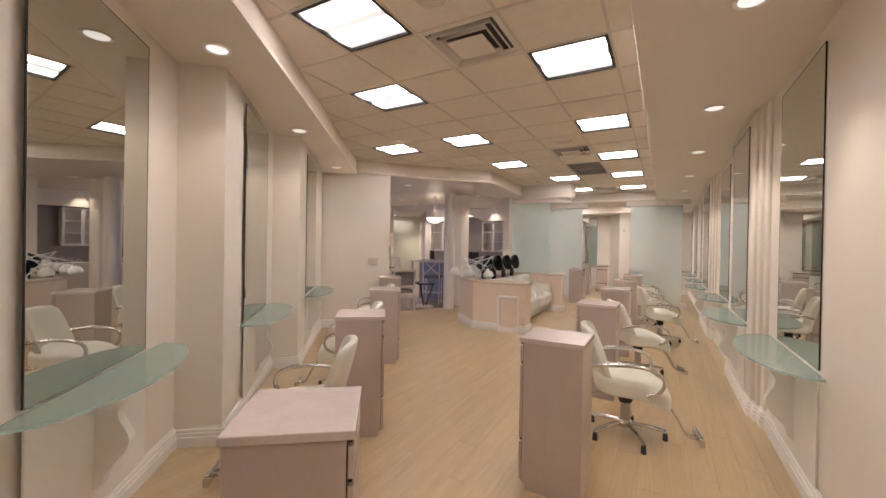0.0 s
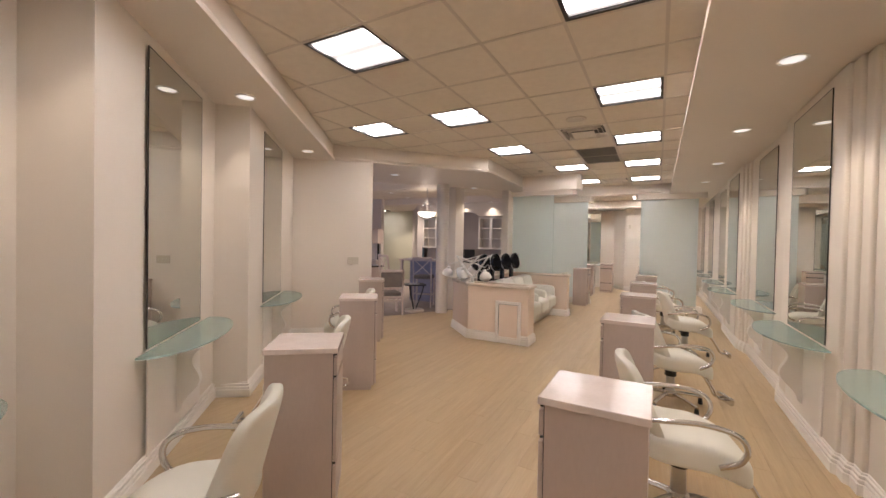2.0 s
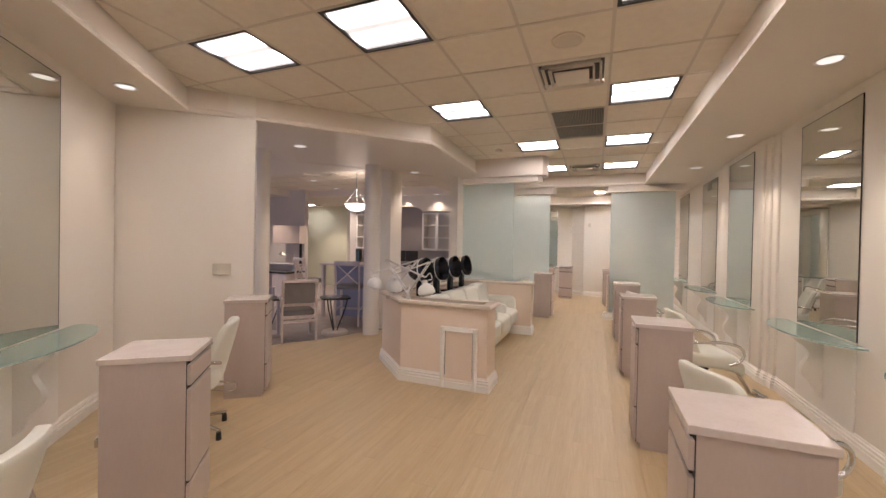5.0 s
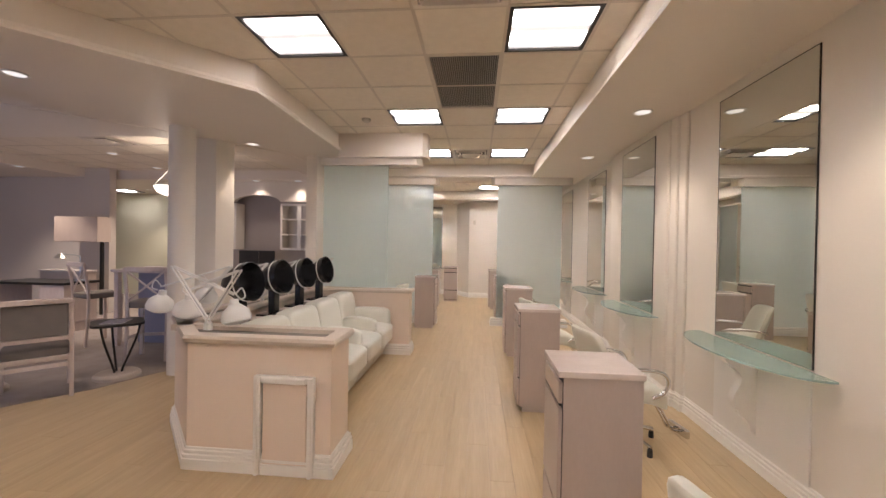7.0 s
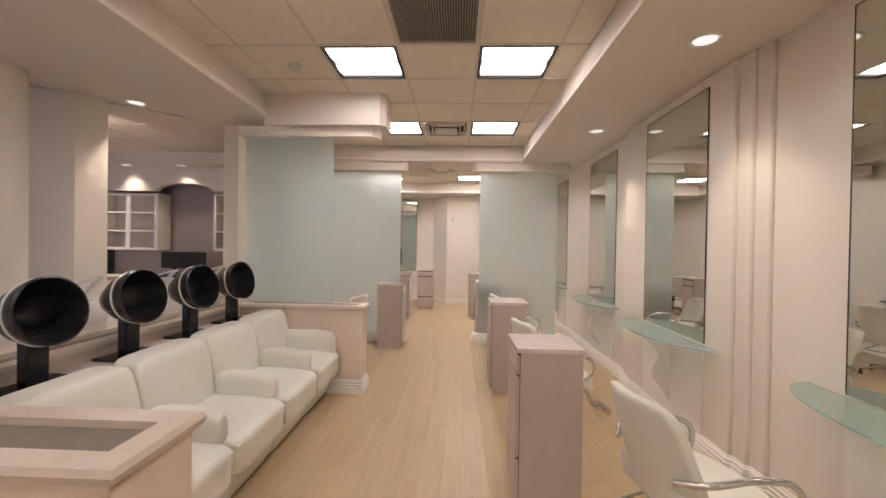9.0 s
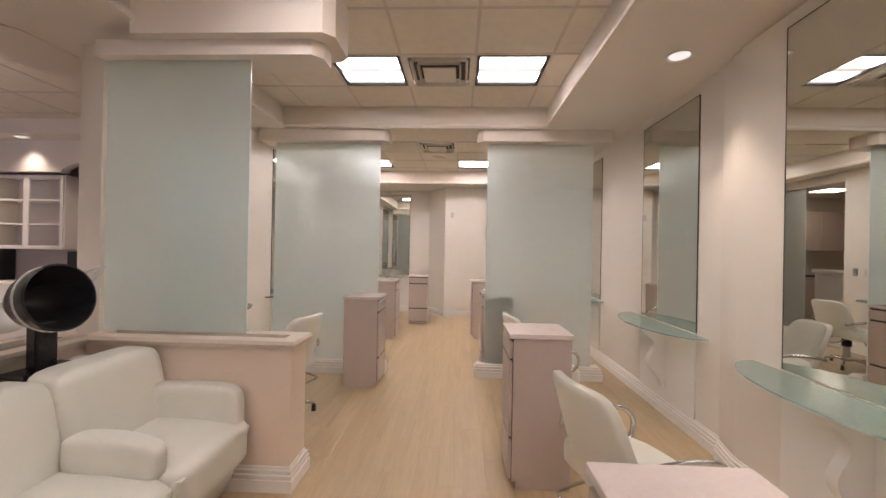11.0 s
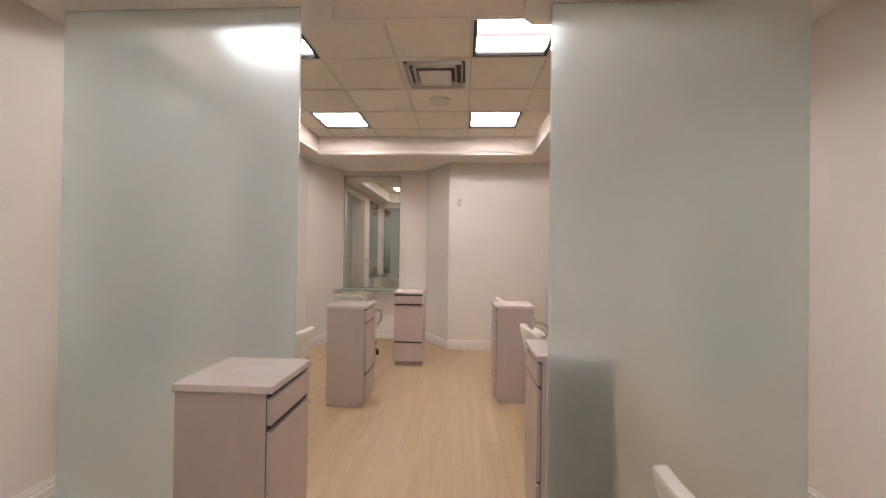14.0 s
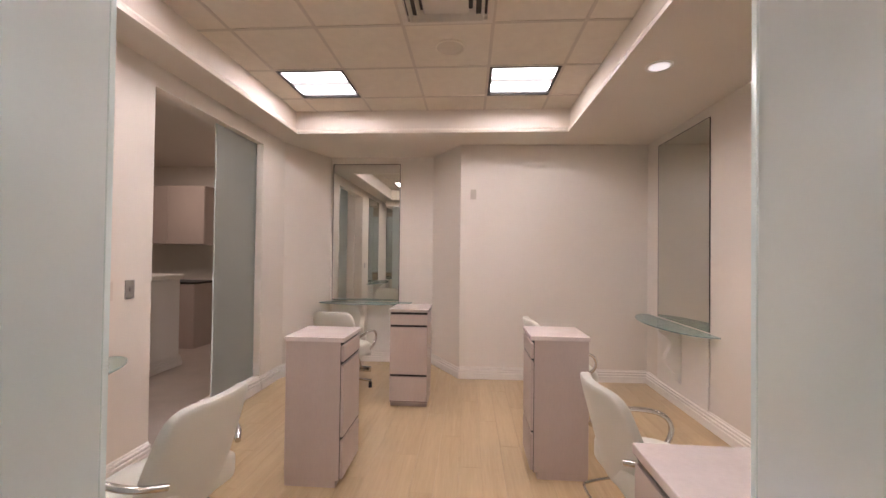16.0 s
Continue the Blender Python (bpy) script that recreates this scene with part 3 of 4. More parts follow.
def build_downlight():
    d = thing("downlight", "small round recessed downlight with a lit lens", "light", "recessed downlights")
    part("trim_ring", lathe([(0.075, 0.002), (0.088, 0.0), (0.088, -0.006), (0.078, -0.010), (0.066, -0.004), (0.066, 0.002)], 28, close=True), WHITE, d, smooth=True)
    part("lens", lathe([(0.066, -0.003), (0.03, -0.005), (0.0, -0.0055)], 28), BULB, d, "glowing lens", True)
    return d


DOWN = [(0.75, 3.48), (0.75, 5.24), (0.75, 7.05), (0.75, 8.95), (0.76, 10.85), (0.38, 14.68), (-2.25, 2.51), (-3.26, 4.06), (-4.40, 5.80),
        (-4.38, 7.88), (-3.71, 10.02), (-6.92, 11.23), (-7.18, 12.45), (-8.88, 11.4), (-9.0, 14.3), (-7.4, 9.3), (-9.2, 9.3), (0.75, 1.6), (-1.2, 0.9)]
dl = build_downlight()
for k, (x, y) in enumerate(DOWN):
    z = CEIL - 0.06 if -8.8 < x < -6 and y > 9.6 else SOFF - 0.004 if x < -4.4 else SOFF
    m = pose(x, y, z)
    if k == 0:
        dl.matrix_basis = m
    else:
        copy_thing(dl, m)
    lamp = bpy.data.lights.new("downlight_beam", "SPOT")
    lamp.energy, lamp.color, lamp.spot_size, lamp.spot_blend, lamp.shadow_soft_size = SPOT_POWER * (9.0 if x < -4.5 else 1.3 if x < -1 and y < 7 else 3.7), SPOT_TINT, radians(76 if x > -4.5 else 105), 0.7, 0.035
    new("downlight_beam", lamp).matrix_world = pose(x, y, z - 0.03)


# ---- styling stations ----
def build_mirror():
    """Local: x along the wall, y out of the wall, origin on the floor at the middle of the mirror."""
    mir = thing("wall_mirror", "tall frameless wall mirror with a dark edge above a glass shelf", "mirror", "styling station mirrors")
    part("pane", box(-0.46, 0.46, 0.002, 0.0085, SHELF + 0.004, MIRTOP, 0.001), MIRROR, mir, "silvered mirror glass")
    bm = bmesh.new()
    for x0, x1, z0, z1 in ((-0.4665, -0.4605, SHELF + 0.004, MIRTOP + 0.005), (0.4605, 0.4665, SHELF + 0.004, MIRTOP + 0.005), (-0.4605, 0.4605, MIRTOP + 0.0005, MIRTOP + 0.005)):
        box(x0, x1, 0.002, 0.0090, z0, z1, 0, bm)
    part("edge", bm, DARKMETAL, mir, "thin dark edge")
    part("back_panel", box(-0.46, 0.46, 0.001, 0.012, 0.14, SHELF - 0.02, 0.002), TRIM, mir, "painted panel under the shelf")
    return mir


def build_shelf():
    sh = thing("glass_shelf", "bow-fronted sea green frosted glass shelf on a scrolled painted bracket", "shelf", "styling station shelves")
    pts = [(0.65 * math.cos(a), 0.024 + 0.31 * math.sin(a) ** 0.9) for a in [math.pi * i / 28 for i in range(29)]]
    bm = prism(pts, SHELF - 0.012, SHELF)
    part("glass_top", bm, SHELFGLASS, sh)
    prof = [(0.0, SHELF - 0.013), (0.21, SHELF - 0.013), (0.215, SHELF - 0.05), (0.19, SHELF - 0.09), (0.135, SHELF - 0.13), (0.10, SHELF - 0.18), (0.105, SHELF - 0.235),
            (0.135, SHELF - 0.29), (0.15, SHELF - 0.345), (0.13, SHELF - 0.40), (0.085, SHELF - 0.45), (0.045, SHELF - 0.50), (0.03, SHELF - 0.555), (0.0, SHELF - 0.58)]
    curve = [prof[0]] + [(p.x, p.z) for p in rounded([(a, 0, b) for a, b in prof[1:-1]], 3)] + [prof[-1]]
    bm = bmesh.new()
    ends = [[bm.verts.new((x, 0.0135 + y, z)) for y, z in curve] for x in (-0.03, 0.03)]
    bm.faces.new(ends[0])
    bm.faces.new(ends[1][::-1])
    for i in range(len(curve)):
        k = (i + 1) % len(curve)
        bm.faces.new((ends[0][i], ends[1][i], ends[1][k], ends[0][k]))
    part("bracket", bm, TRIM, sh, "scroll-edged painted bracket board", True)
    return sh


def facing(x, y, yaw):
    return pose(x, y, 0, 0, 0, yaw)


mirror_0, shelf_0 = build_mirror(), build_shelf()
STATIONS = [(RIGHT - p, y, 90) for y, p in ((4.42, 0), (6.14, PROUD), (8.0, 0), (9.90, PROUD), (11.75, 0), (13.85, 0), (15.9, 0))]
for p, e, s, turn in ((PA, P0, 0.88, 1.5), (PB, PC, 0.96, 0.3), (PD, PE, 1.00, 0)):
    along = (e - p).normalized()
    q = p + s * along + (0.012 if turn else 0) * V
    along = along if along.y > 0 else -along
    STATIONS.append((q.x, q.y, math.degrees(math.atan2(along.y, along.x)) - 180 + turn))
STATIONS.append((LEFT, 11.72, -90))
STATIONS.append((-2.325, 17.2, 180))
mirror_0.matrix_basis = shelf_0.matrix_basis = facing(*STATIONS[0])
for st in STATIONS[1:]:
    copy_thing(mirror_0, facing(*st))
    copy_thing(shelf_0, facing(*st))
st = (LEFT, 13.55, -90)
copy_thing(shelf_0, facing(*st))
copy_thing(mirror_0, facing(*st))


def build_cabinet():
    """Local: drawers face +x."""
    c = thing("drawer_cabinet", "slim pink-grey laminate drawer cabinet with dark finger pulls", "cabinet", "styling station cabinets")
    w, d = 0.185, 0.18
    part("body", box(-w, w - 0.02, -d, d, 0.045, CAB - 0.03, 0.002), LAMINATE, c)
    part("plinth", box(-w + 0.002, w - 0.045, -d + 0.004, d - 0.004, 0.0, 0.045), LAMINATE, c)
    part("top", box(-w - 0.008, w + 0.006, -d - 0.008, d + 0.008, CAB - 0.03, CAB, 0.004), TOPLAM, c, "pale laminate top")
    part("gap_backing", box(w - 0.0215, w - 0.017, -d + 0.004, d - 0.004, 0.05, CAB - 0.032), DARKGAP, c, "dark drawer gaps")
    for z0, z1 in ((CAB - 0.150, CAB - 0.052), (0.315, CAB - 0.172), (0.06, 0.293)):
        bm = box(w - 0.016, w + 0.002, -d + 0.002, d - 0.002, z0, z1, 0.003)
        part("drawer_front", bm, LAMINATE, c)
        part("finger_pull", box(w - 0.014, w - 0.002, -d + 0.006, d - 0.006, z1 + 0.010, z1 + 0.017, 0.002), DARKMETAL, c, "dark recessed pull")
    return c


cab_0 = build_cabinet()
CABS = [(-0.20, y + 0.18, 180) for y in (3.31, 5.13, 6.93, 8.716, 10.515)] + [(-0.25, 12.87, 180), (-0.31, 14.70, 180), (-1.70, 12.335, 0), (-1.87, 14.49, 0), (-1.48, 15.81, -90)]
CABS += [(-0.68, 1.88, 38), (-1.76, 3.43, 38), (-2.76, 5.04, 38), (-3.87, 6.62, 38)]
cab_0.matrix_basis = facing(*CABS[0])
for p in CABS[1:]:
    copy_thing(cab_0, facing(*p))


def build_chair(drop=0.0):
    """Salon chair; local +y is the way it faces, origin on the floor under its column; drop lowers its lift."""
    c = thing("styling_chair", "white vinyl salon chair with chrome arms, star base and footrest", "chair", "styling chairs")

    def seat_bend(v):
        v.z += -0.095 * max(0.0, v.y / 0.26) ** 2 + 0.025 * max(0.0, -v.y / 0.26) ** 2 - 0.02 * (v.x / 0.25) ** 2
        v.x *= 1 - 0.10 * max(0.0, v.y / 0.26) ** 2
        return v + Vector((0, 0.03, 0.515 - drop))

    part("seat", cushion(0.51, 0.54, 0.15, 0.34, seat_bend), VINYL, c, "padded white seat", True)

    def back_bend(v):
        h = (v.z + 0.25) / 0.5
        v.x *= 1.0 - 0.12 * h * h
        v.y += 0.10 * (v.x / 0.23) ** 2 * (1 - 0.4 * h) - 0.13 * h
        return v + Vector((0, -0.20, 0.70 - drop))

    part("backrest", cushion(0.47, 0.065, 0.47, 0.30, back_bend), VINYL, c, "tapered white backrest", True)
    for s in (-1, 1):
        arm = tube([(x, y, z - drop) for x, y, z in ((s * 0.19, -0.25, 0.645), (s * 0.275, -0.17, 0.675), (s * 0.285, 0.02, 0.69), (s * 0.285, 0.17, 0.665), (s * 0.28, 0.225, 0.60), (s * 0.27, 0.20, 0.52), (s * 0.255, 0.12, 0.475))], 0.014, 10)
        part("armrest", arm, CHROME, c, "bent chrome tube arm", True)
    part("bellows", lathe([(r, z - drop) for r, z in ((0.0, 0.33), (0.047, 0.33), (0.053, 0.345), (0.046, 0.36), (0.053, 0.375), (0.046, 0.39), (0.053, 0.405), (0.046, 0.42), (0.05, 0.455), (0.0, 0.465))], 20), RUBBER, c, "black bellows", True)
    part("column", cylinder(0, 0, 0.10, 0.34 - drop, 0.042, 0.036, 20), STEEL, c, "steel lift column", True)
    part("hub", lathe([(0.0, 0.075), (0.06, 0.08), (0.062, 0.11), (0.045, 0.13), (0.0, 0.13)], 20), CHROME, c, smooth=True)
    for k in range(5):
        a = radians(72 * k + 20)
        e = Vector((math.cos(a), math.sin(a), 0))
        leg = tube([tuple(e * 0.045 + Vector((0, 0, 0.105))), tuple(e * 0.17 + Vector((0, 0, 0.095))), tuple(e * 0.30 + Vector((0, 0, 0.068)))], 0.018, 8, flat=0.7)
        lg = part("leg", leg, CHROME, c, smooth=True)
        bm = cylinder(e.x * 0.29, e.y * 0.29, 0.0, 0.055, 0.020, 0.017, 12)
        part("caster", bm, RUBBER, lg, "black glide foot")
    part("release_bar", tube([(x, y, z - drop) for x, y, z in ((-0.09, -0.10, 0.44), (-0.10, -0.28, 0.40), (-0.06, -0.33, 0.40), (0.06, -0.33, 0.40), (0.10, -0.28, 0.40), (0.09, -0.10, 0.44))], 0.007, 8), CHROME, c, smooth=True)
    for s in (-1, 1):
        part("footrest_tube", tube([(s * 0.03, 0.16, 0.455 - drop), (s * 0.03, 0.27, 0.395 - drop), (s * 0.03, 0.38, 0.17), (s * 0.03, 0.43, 0.08), (s * 0.03, 0.50, 0.065)], 0.010, 8), CHROME, c, smooth=True)
    part("footplate", box(-0.11, 0.11, 0.495, 0.53, 0.035, 0.10, 0.008), CHROME, c, "chrome T-shaped footplate")
    return c


chair_0 = build_chair(0.06)
CHAIRS = [(0.13, 4.43, -80), (0.13, 6.22, -65), (0.35, 8.30, -80), (0.10, 9.95, -75), (-1.62, 2.70, 128), (-2.50, 4.10, 130), (-3.57, 5.77, 132)]
chair_0.matrix_basis = facing(*CHAIRS[0])
for p in CHAIRS[1:]:
    copy_thing(chair_0, facing(*p))
chair_1 = build_chair(0.065)
tagged(chair_1, "white vinyl salon chair lowered on its lift, chrome arms")
LOW_CHAIRS = [(0.05, 11.72, -82), (0.0, 13.85, -86), (-0.04, 15.70, -85), (-2.22, 11.42, 76), (-2.25, 13.52, 84), (-2.26, 16.10, -8)]
chair_1.matrix_basis = facing(*LOW_CHAIRS[0])
for p in LOW_CHAIRS[1:]:
    copy_thing(chair_1, facing(*p))


# ---- frosted glass screens ----
def glass_screen(x0, x1, y, z0, z1, along="x", free=1):
    g = thing("glass_screen", "floor-to-bulkhead pale green frosted glass screen", "screen", "frosted glass screens")
    for name, a, b, t, material in (("pane", x0, x1 - 0.004, 0.006, FROST), ("polished_edge", x1 - 0.0038, x1, 0.006, EDGEGLASS)) if free > 0 else (("pane", x0 + 0.004, x1, 0.006, FROST), ("polished_edge", x0, x0 + 0.0038, 0.006, EDGEGLASS)):
        bm = box(a, b, y - t, y + t, z0, z1) if along == "x" else box(y - t, y + t, a, b, z0, z1)
        part(name, bm, material, g, "polished pale green glass edge" if name == "polished_edge" else "")
    return g


glass_screen(-2.86, -1.63, 12.637, 0.145, 2.645)
glass_screen(-0.40, 0.79, 12.637, 0.145, 2.645, free=-1)
glass_screen(-2.96, -2.03, 10.55, 0.885, 2.60)
glass_screen(15.28, 15.95, LEFT - 0.08, 0.145, 2.62, "y", -1)
plinth = [(0.0, 0.0), (0.055, 0.0), (0.055, 0.068), (0.045, 0.071), (0.045, 0.076), (0.050, 0.081), (0.050, 0.097), (0.039, 0.101), (0.039, 0.106), (0.044, 0.111), (0.044, 0.125), (0.030, 0.130), (0.026, 0.145), (0.0, 0.145)]
for x0, x1 in ((-2.93, -1.58), (-0.46, 0.86)):
    bm = box(x0 + 0.003, x1 - 0.003, 12.628, 12.692, 0.001, 0.143)
    ring_extrude(plinth, [(x0, 12.625), (x1, 12.625), (x1, 12.695), (x0, 12.695)], True, bm)
    structure("baseboard_screen", bm, TRIM, "white stepped plinth under a glass screen", "baseboard")
bm = box(LEFT - 0.127, LEFT - 0.033, 15.263, 15.937, 0.001, 0.143)
ring_extrude(plinth, [(LEFT - 0.13, 15.26), (LEFT - 0.03, 15.26), (LEFT - 0.03, 15.94), (LEFT - 0.13, 15.94)], True, bm)
structure("baseboard_screen", bm, TRIM, "white stepped plinth under a glass screen", "baseboard")

# ---- dryer bar: low wall, ledge, sofa and hood dryers ----
BARH = 0.88


def low_wall(name, outline, inner, label, blocks=None, troughs=None):
    """A hollow-topped low wall: panel body, trough and a wooden cap rim round it."""
    w = thing(name, label, "low wall")
    for pts in blocks or [outline]:
        part("body", prism(pts, 0, BARH - 0.047), PEACH, w, "peach painted panel")
    bm = bmesh.new()
    cap = [(-0.02, BARH - 0.045), (0.025, BARH - 0.045), (0.032, BARH - 0.02), (0.022, BARH), (-0.07, BARH), (-0.07, BARH - 0.044)]
    ring_extrude(cap, outline, True, bm)
    part("cap", bm, WOODCAP, w, "pale ash rim")
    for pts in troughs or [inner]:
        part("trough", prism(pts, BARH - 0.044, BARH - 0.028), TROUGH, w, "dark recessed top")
    part("skirting", ring_extrude(base, outline, True), TRIM, w, "white stepped skirting")
    return w


front = [(-2.66, 7.545), (-1.68, 7.545), (-1.68, 7.88), (-2.93, 7.88), (-2.93, 10.40), (-3.24, 10.40), (-3.24, 8.15)]
bar = low_wall("dryer_bar", front, [(-2.63, 7.60), (-1.74, 7.60), (-1.74, 7.83), (-2.98, 7.83), (-2.98, 10.35), (-3.19, 10.35), (-3.19, 8.17)], "peach low wall with pale wooden rim and small access door",
               [[(-2.66, 7.545), (-1.68, 7.545), (-1.68, 7.88), (-2.978, 7.88)], [(-2.979, 7.881), (-2.93, 7.881), (-2.93, 10.40), (-3.24, 10.40), (-3.24, 8.15)]],
               [[(-2.63, 7.60), (-1.74, 7.60), (-1.74, 7.83), (-2.87, 7.83)], [(-2.88, 7.831), (-2.98, 7.95), (-2.98, 10.35), (-3.19, 10.35), (-3.19, 8.17)][1:]])
bm = bmesh.new()
for x0, x1, z0, z1 in ((-2.18, -2.136, 0.0, 0.64), (-1.824, -1.78, 0.0, 0.64), (-2.136, -1.824, 0.596, 0.64)):
    box(x0, x1, 7.505, 7.546, z0, z1, 0.006, bm)
    box(x0 + 0.012, x1 - 0.012, 7.498, 7.506, z0, z1 - 0.008, 0.003, bm)
part("door_casing", bm, TRIM, bar, "white moulded door casing")
part("door_gap", box(-2.136, -1.824, 7.538, 7.5442, 0.003, 0.596), DARKGAP, bar, "dark gap round the door")
part("access_door", box(-2.126, -1.834, 7.522, 7.5375, 0.014, 0.586, 0.003), PEACH, bar, "small flush peach door")
part("dryer_ledge", box(-2.925, -2.62, 7.925, 10.36, 0.70, 0.775, 0.006), ASHWOOD, bar, "long pale wooden ledge behind the sofa")

hw = low_wall("half_wall", [(-2.95, 10.405), (-1.68, 10.405), (-1.68, 10.63), (-2.95, 10.63)], [(-2.9, 10.46), (-1.74, 10.46), (-1.74, 10.575), (-2.9, 10.575)], "peach low wall carrying a frosted glass screen")


def build_sofa():
    s = thing("sofa", "long white vinyl four-seat waiting sofa with rolled arms", "sofa")
    y0, w = 7.93, 0.612
    part("base", box(-2.60, -2.09, y0, y0 + 4 * w, 0.02, 0.22, 0.02), VINYL, s)
    for k in range(4):
        c = y0 + (k + 0.5) * w

        def seat(v, c=c):
            v.z += -0.03 * max(0.0, v.x / 0.34) ** 2
            return v + Vector((-2.24, c, 0.36))

        part("seat_cushion", cushion(0.72, w - 0.004, 0.22, 0.22, seat), VINYL, s, smooth=True)
        part("front_panel", cushion(0.14, w - 0.006, 0.40, 0.16, lambda v, c=c: v + Vector((-2.02 + 0.07 * (v.z / 0.2), c, 0.215))), VINYL, s, smooth=True)

        def backr(v, c=c):
            v.x += -0.10 * (v.z + 0.27) / 0.5
            return v + Vector((-2.43, c, 0.585))

        part("back_cushion", cushion(0.20, w - 0.004, 0.54, 0.28, backr), VINYL, s, smooth=True)
    for c in (y0 + 2 * w, y0 + 3 * w, y0 + w):
        part("armrest", cushion(0.42, 0.12, 0.18, 0.42, lambda v, c=c: v + Vector((-2.17, c, 0.525 - 0.03 * max(0, v.x / 0.21)))), VINYL, s, "rolled white armrest", True)
    part("end_arm", cushion(0.56, 0.12, 0.46, 0.35, lambda v: v + Vector((-2.20, y0 + 4 * w - 0.065, 0.42))), VINYL, s, smooth=True)
    return s


build_sofa()


def build_dryer():
    """Hood dryer; local +x is the way the hood opens, origin on the ledge."""
    d = thing("hood_dryer", "black bowl-shaped hair dryer hood on a short post", "hair dryer", "hood dryers")
    part("base_plate", box(-0.09, 0.12, -0.155, 0.155, 0.0, 0.020, 0.006), BLACK, d)
    for y in (-0.12, 0.12):
        part("knob", cylinder(0.085, y, 0.018, 0.035, 0.014, 0.012, 12), BLACK, d)
    part("post", box(-0.03, 0.035, -0.05, 0.05, 0.02, 0.26, 0.01), BLACK, d)
    shell = lathe([(0.0, -0.205), (0.038, -0.195), (0.088, -0.145), (0.140, -0.055), (0.165, 0.045), (0.171, 0.085), (0.160, 0.09), (0.151, 0.05), (0.128, -0.04), (0.080, -0.12), (0.0, -0.155)], 36)
    bmesh.ops.transform(shell, matrix=pose(0.03, 0, 0.37, 0, 80, 0), verts=shell.verts)
    hood = part("hood", shell, BLACK, d, "glossy black hood", True)
    band = lathe([(0.152, 0.016), (0.165, 0.017), (0.168, 0.026), (0.158, 0.028)], 36, close=True)
    bmesh.ops.transform(band, matrix=pose(0.03, 0, 0.37, 0, 80, 0), verts=band.verts)
    part("band", band, WHITE, hood, "thin white band", True)
    return d


dryer_0 = build_dryer()
for k, y in enumerate((8.34, 8.90, 9.47, 10.03)):
    m = pose(-2.80, y, 0.775, 0, 0, -6)
    if k == 0:
        dryer_0.matrix_basis = m
    else:
        copy_thing(dryer_0, m)


def build_task_lamp(lean):
    """Articulated desk lamp; local +x is the way the head points, origin at its clamp."""
    t = thing("task_lamp", "white articulated desk lamp with a domed shade", "lamp", "task lamps")
    part("clamp", cylinder(0, 0, 0.0, 0.05, 0.022, 0.018, 14), WHITE, t, smooth=True)
    knee, tip = Vector((-0.38, 0, 0.45)), Vector((0.235, 0, 0.27))
    for s in (-0.014, 0.014):
        part("lower_arm", tube([(0, s, 0.05), (knee.x, s, knee.z)], 0.006, 6, smooth=False), WHITE, t)
        part("upper_arm", tube([(knee.x, s, knee.z), (tip.x, s, tip.z)], 0.006, 6, smooth=False), WHITE, t)
    part("spring", tube([(-0.045, 0, 0.10), (-0.25, 0, 0.31)], 0.005, 6, smooth=False), STEEL, t)
    dome = lathe([(0.0, 0.10), (0.028, 0.10), (0.030, 0.065), (0.05, 0.05), (0.085, 0.02), (0.10, -0.03), (0.095, -0.055), (0.06, -0.075), (0.0, -0.08)], 26)
    bmesh.ops.transform(dome, matrix=pose(tip.x + 0.01, 0, tip.z - 0.13, 0, lean, 0), verts=dome.verts)
    part("shade", dome, WHITE, t, "white enamel domed shade", True)
    part("cord", tube([(tip.x, 0, tip.z), (tip.x + 0.06, 0, tip.z + 0.05), (tip.x + 0.09, 0, tip.z - 0.01), (tip.x + 0.04, 0, tip.z - 0.03)], 0.005, 6), WHITE, t, smooth=True)
    return t


task_0 = build_task_lamp(-12)
TASKS = [(-2.69, 7.80, 0.852, -14), (-2.72, 7.81, 0.852, 156)] + [(-3.08, y, 0.852, a) for y, a in ((8.08, 177), (8.62, 176), (9.18, 179), (9.75, 176), (10.27, 178))]
for k, (x, y, z, a) in enumerate(TASKS):
    m = pose(x, y, z, 0, 0, a)
    if k == 0:
        task_0.matrix_basis = m
    else:
        copy_thing(task_0, m)

# ---- small fixtures on the walls ----
def wall_plate(x, y, z, yaw, w, h, label, material, n):
    s = thing("wall_switch", label, "switch", m=pose(x, y, z, 0, 0, yaw))
    part("plate", box(-w / 2, w / 2, 0.0, 0.008, -h / 2, h / 2, 0.003), material, s)
    for k in range(n):
        c = (k - (n - 1) / 2) * 0.046
        part("toggle", box(c - 0.008, c + 0.008, 0.007, 0.016, -0.014, 0.014, 0.003), material, s)
    return s


q = PE + 0.92 * V
wall_plate(q.x + 0.02 * U.x * -1, q.y - 0.02 * U.y - 0.0, 1.20, TILT + 180, 0.17, 0.115, "ivory three-gang light switch plate on the wall", IVORY, 3)
wall_plate(LEFT, 14.16, 1.21, -90, 0.075, 0.12, "ivory single light switch plate on the wall", VENT, 1)
wall_plate(LEFT, 14.32, 1.21, -90, 0.07, 0.12, "dark grey wall timer plate", STEEL, 1)
wall_plate(-0.87, 16.59, 2.18, 180, 0.07, 0.12, "small off-white wall sensor plate", IVORY, 1)

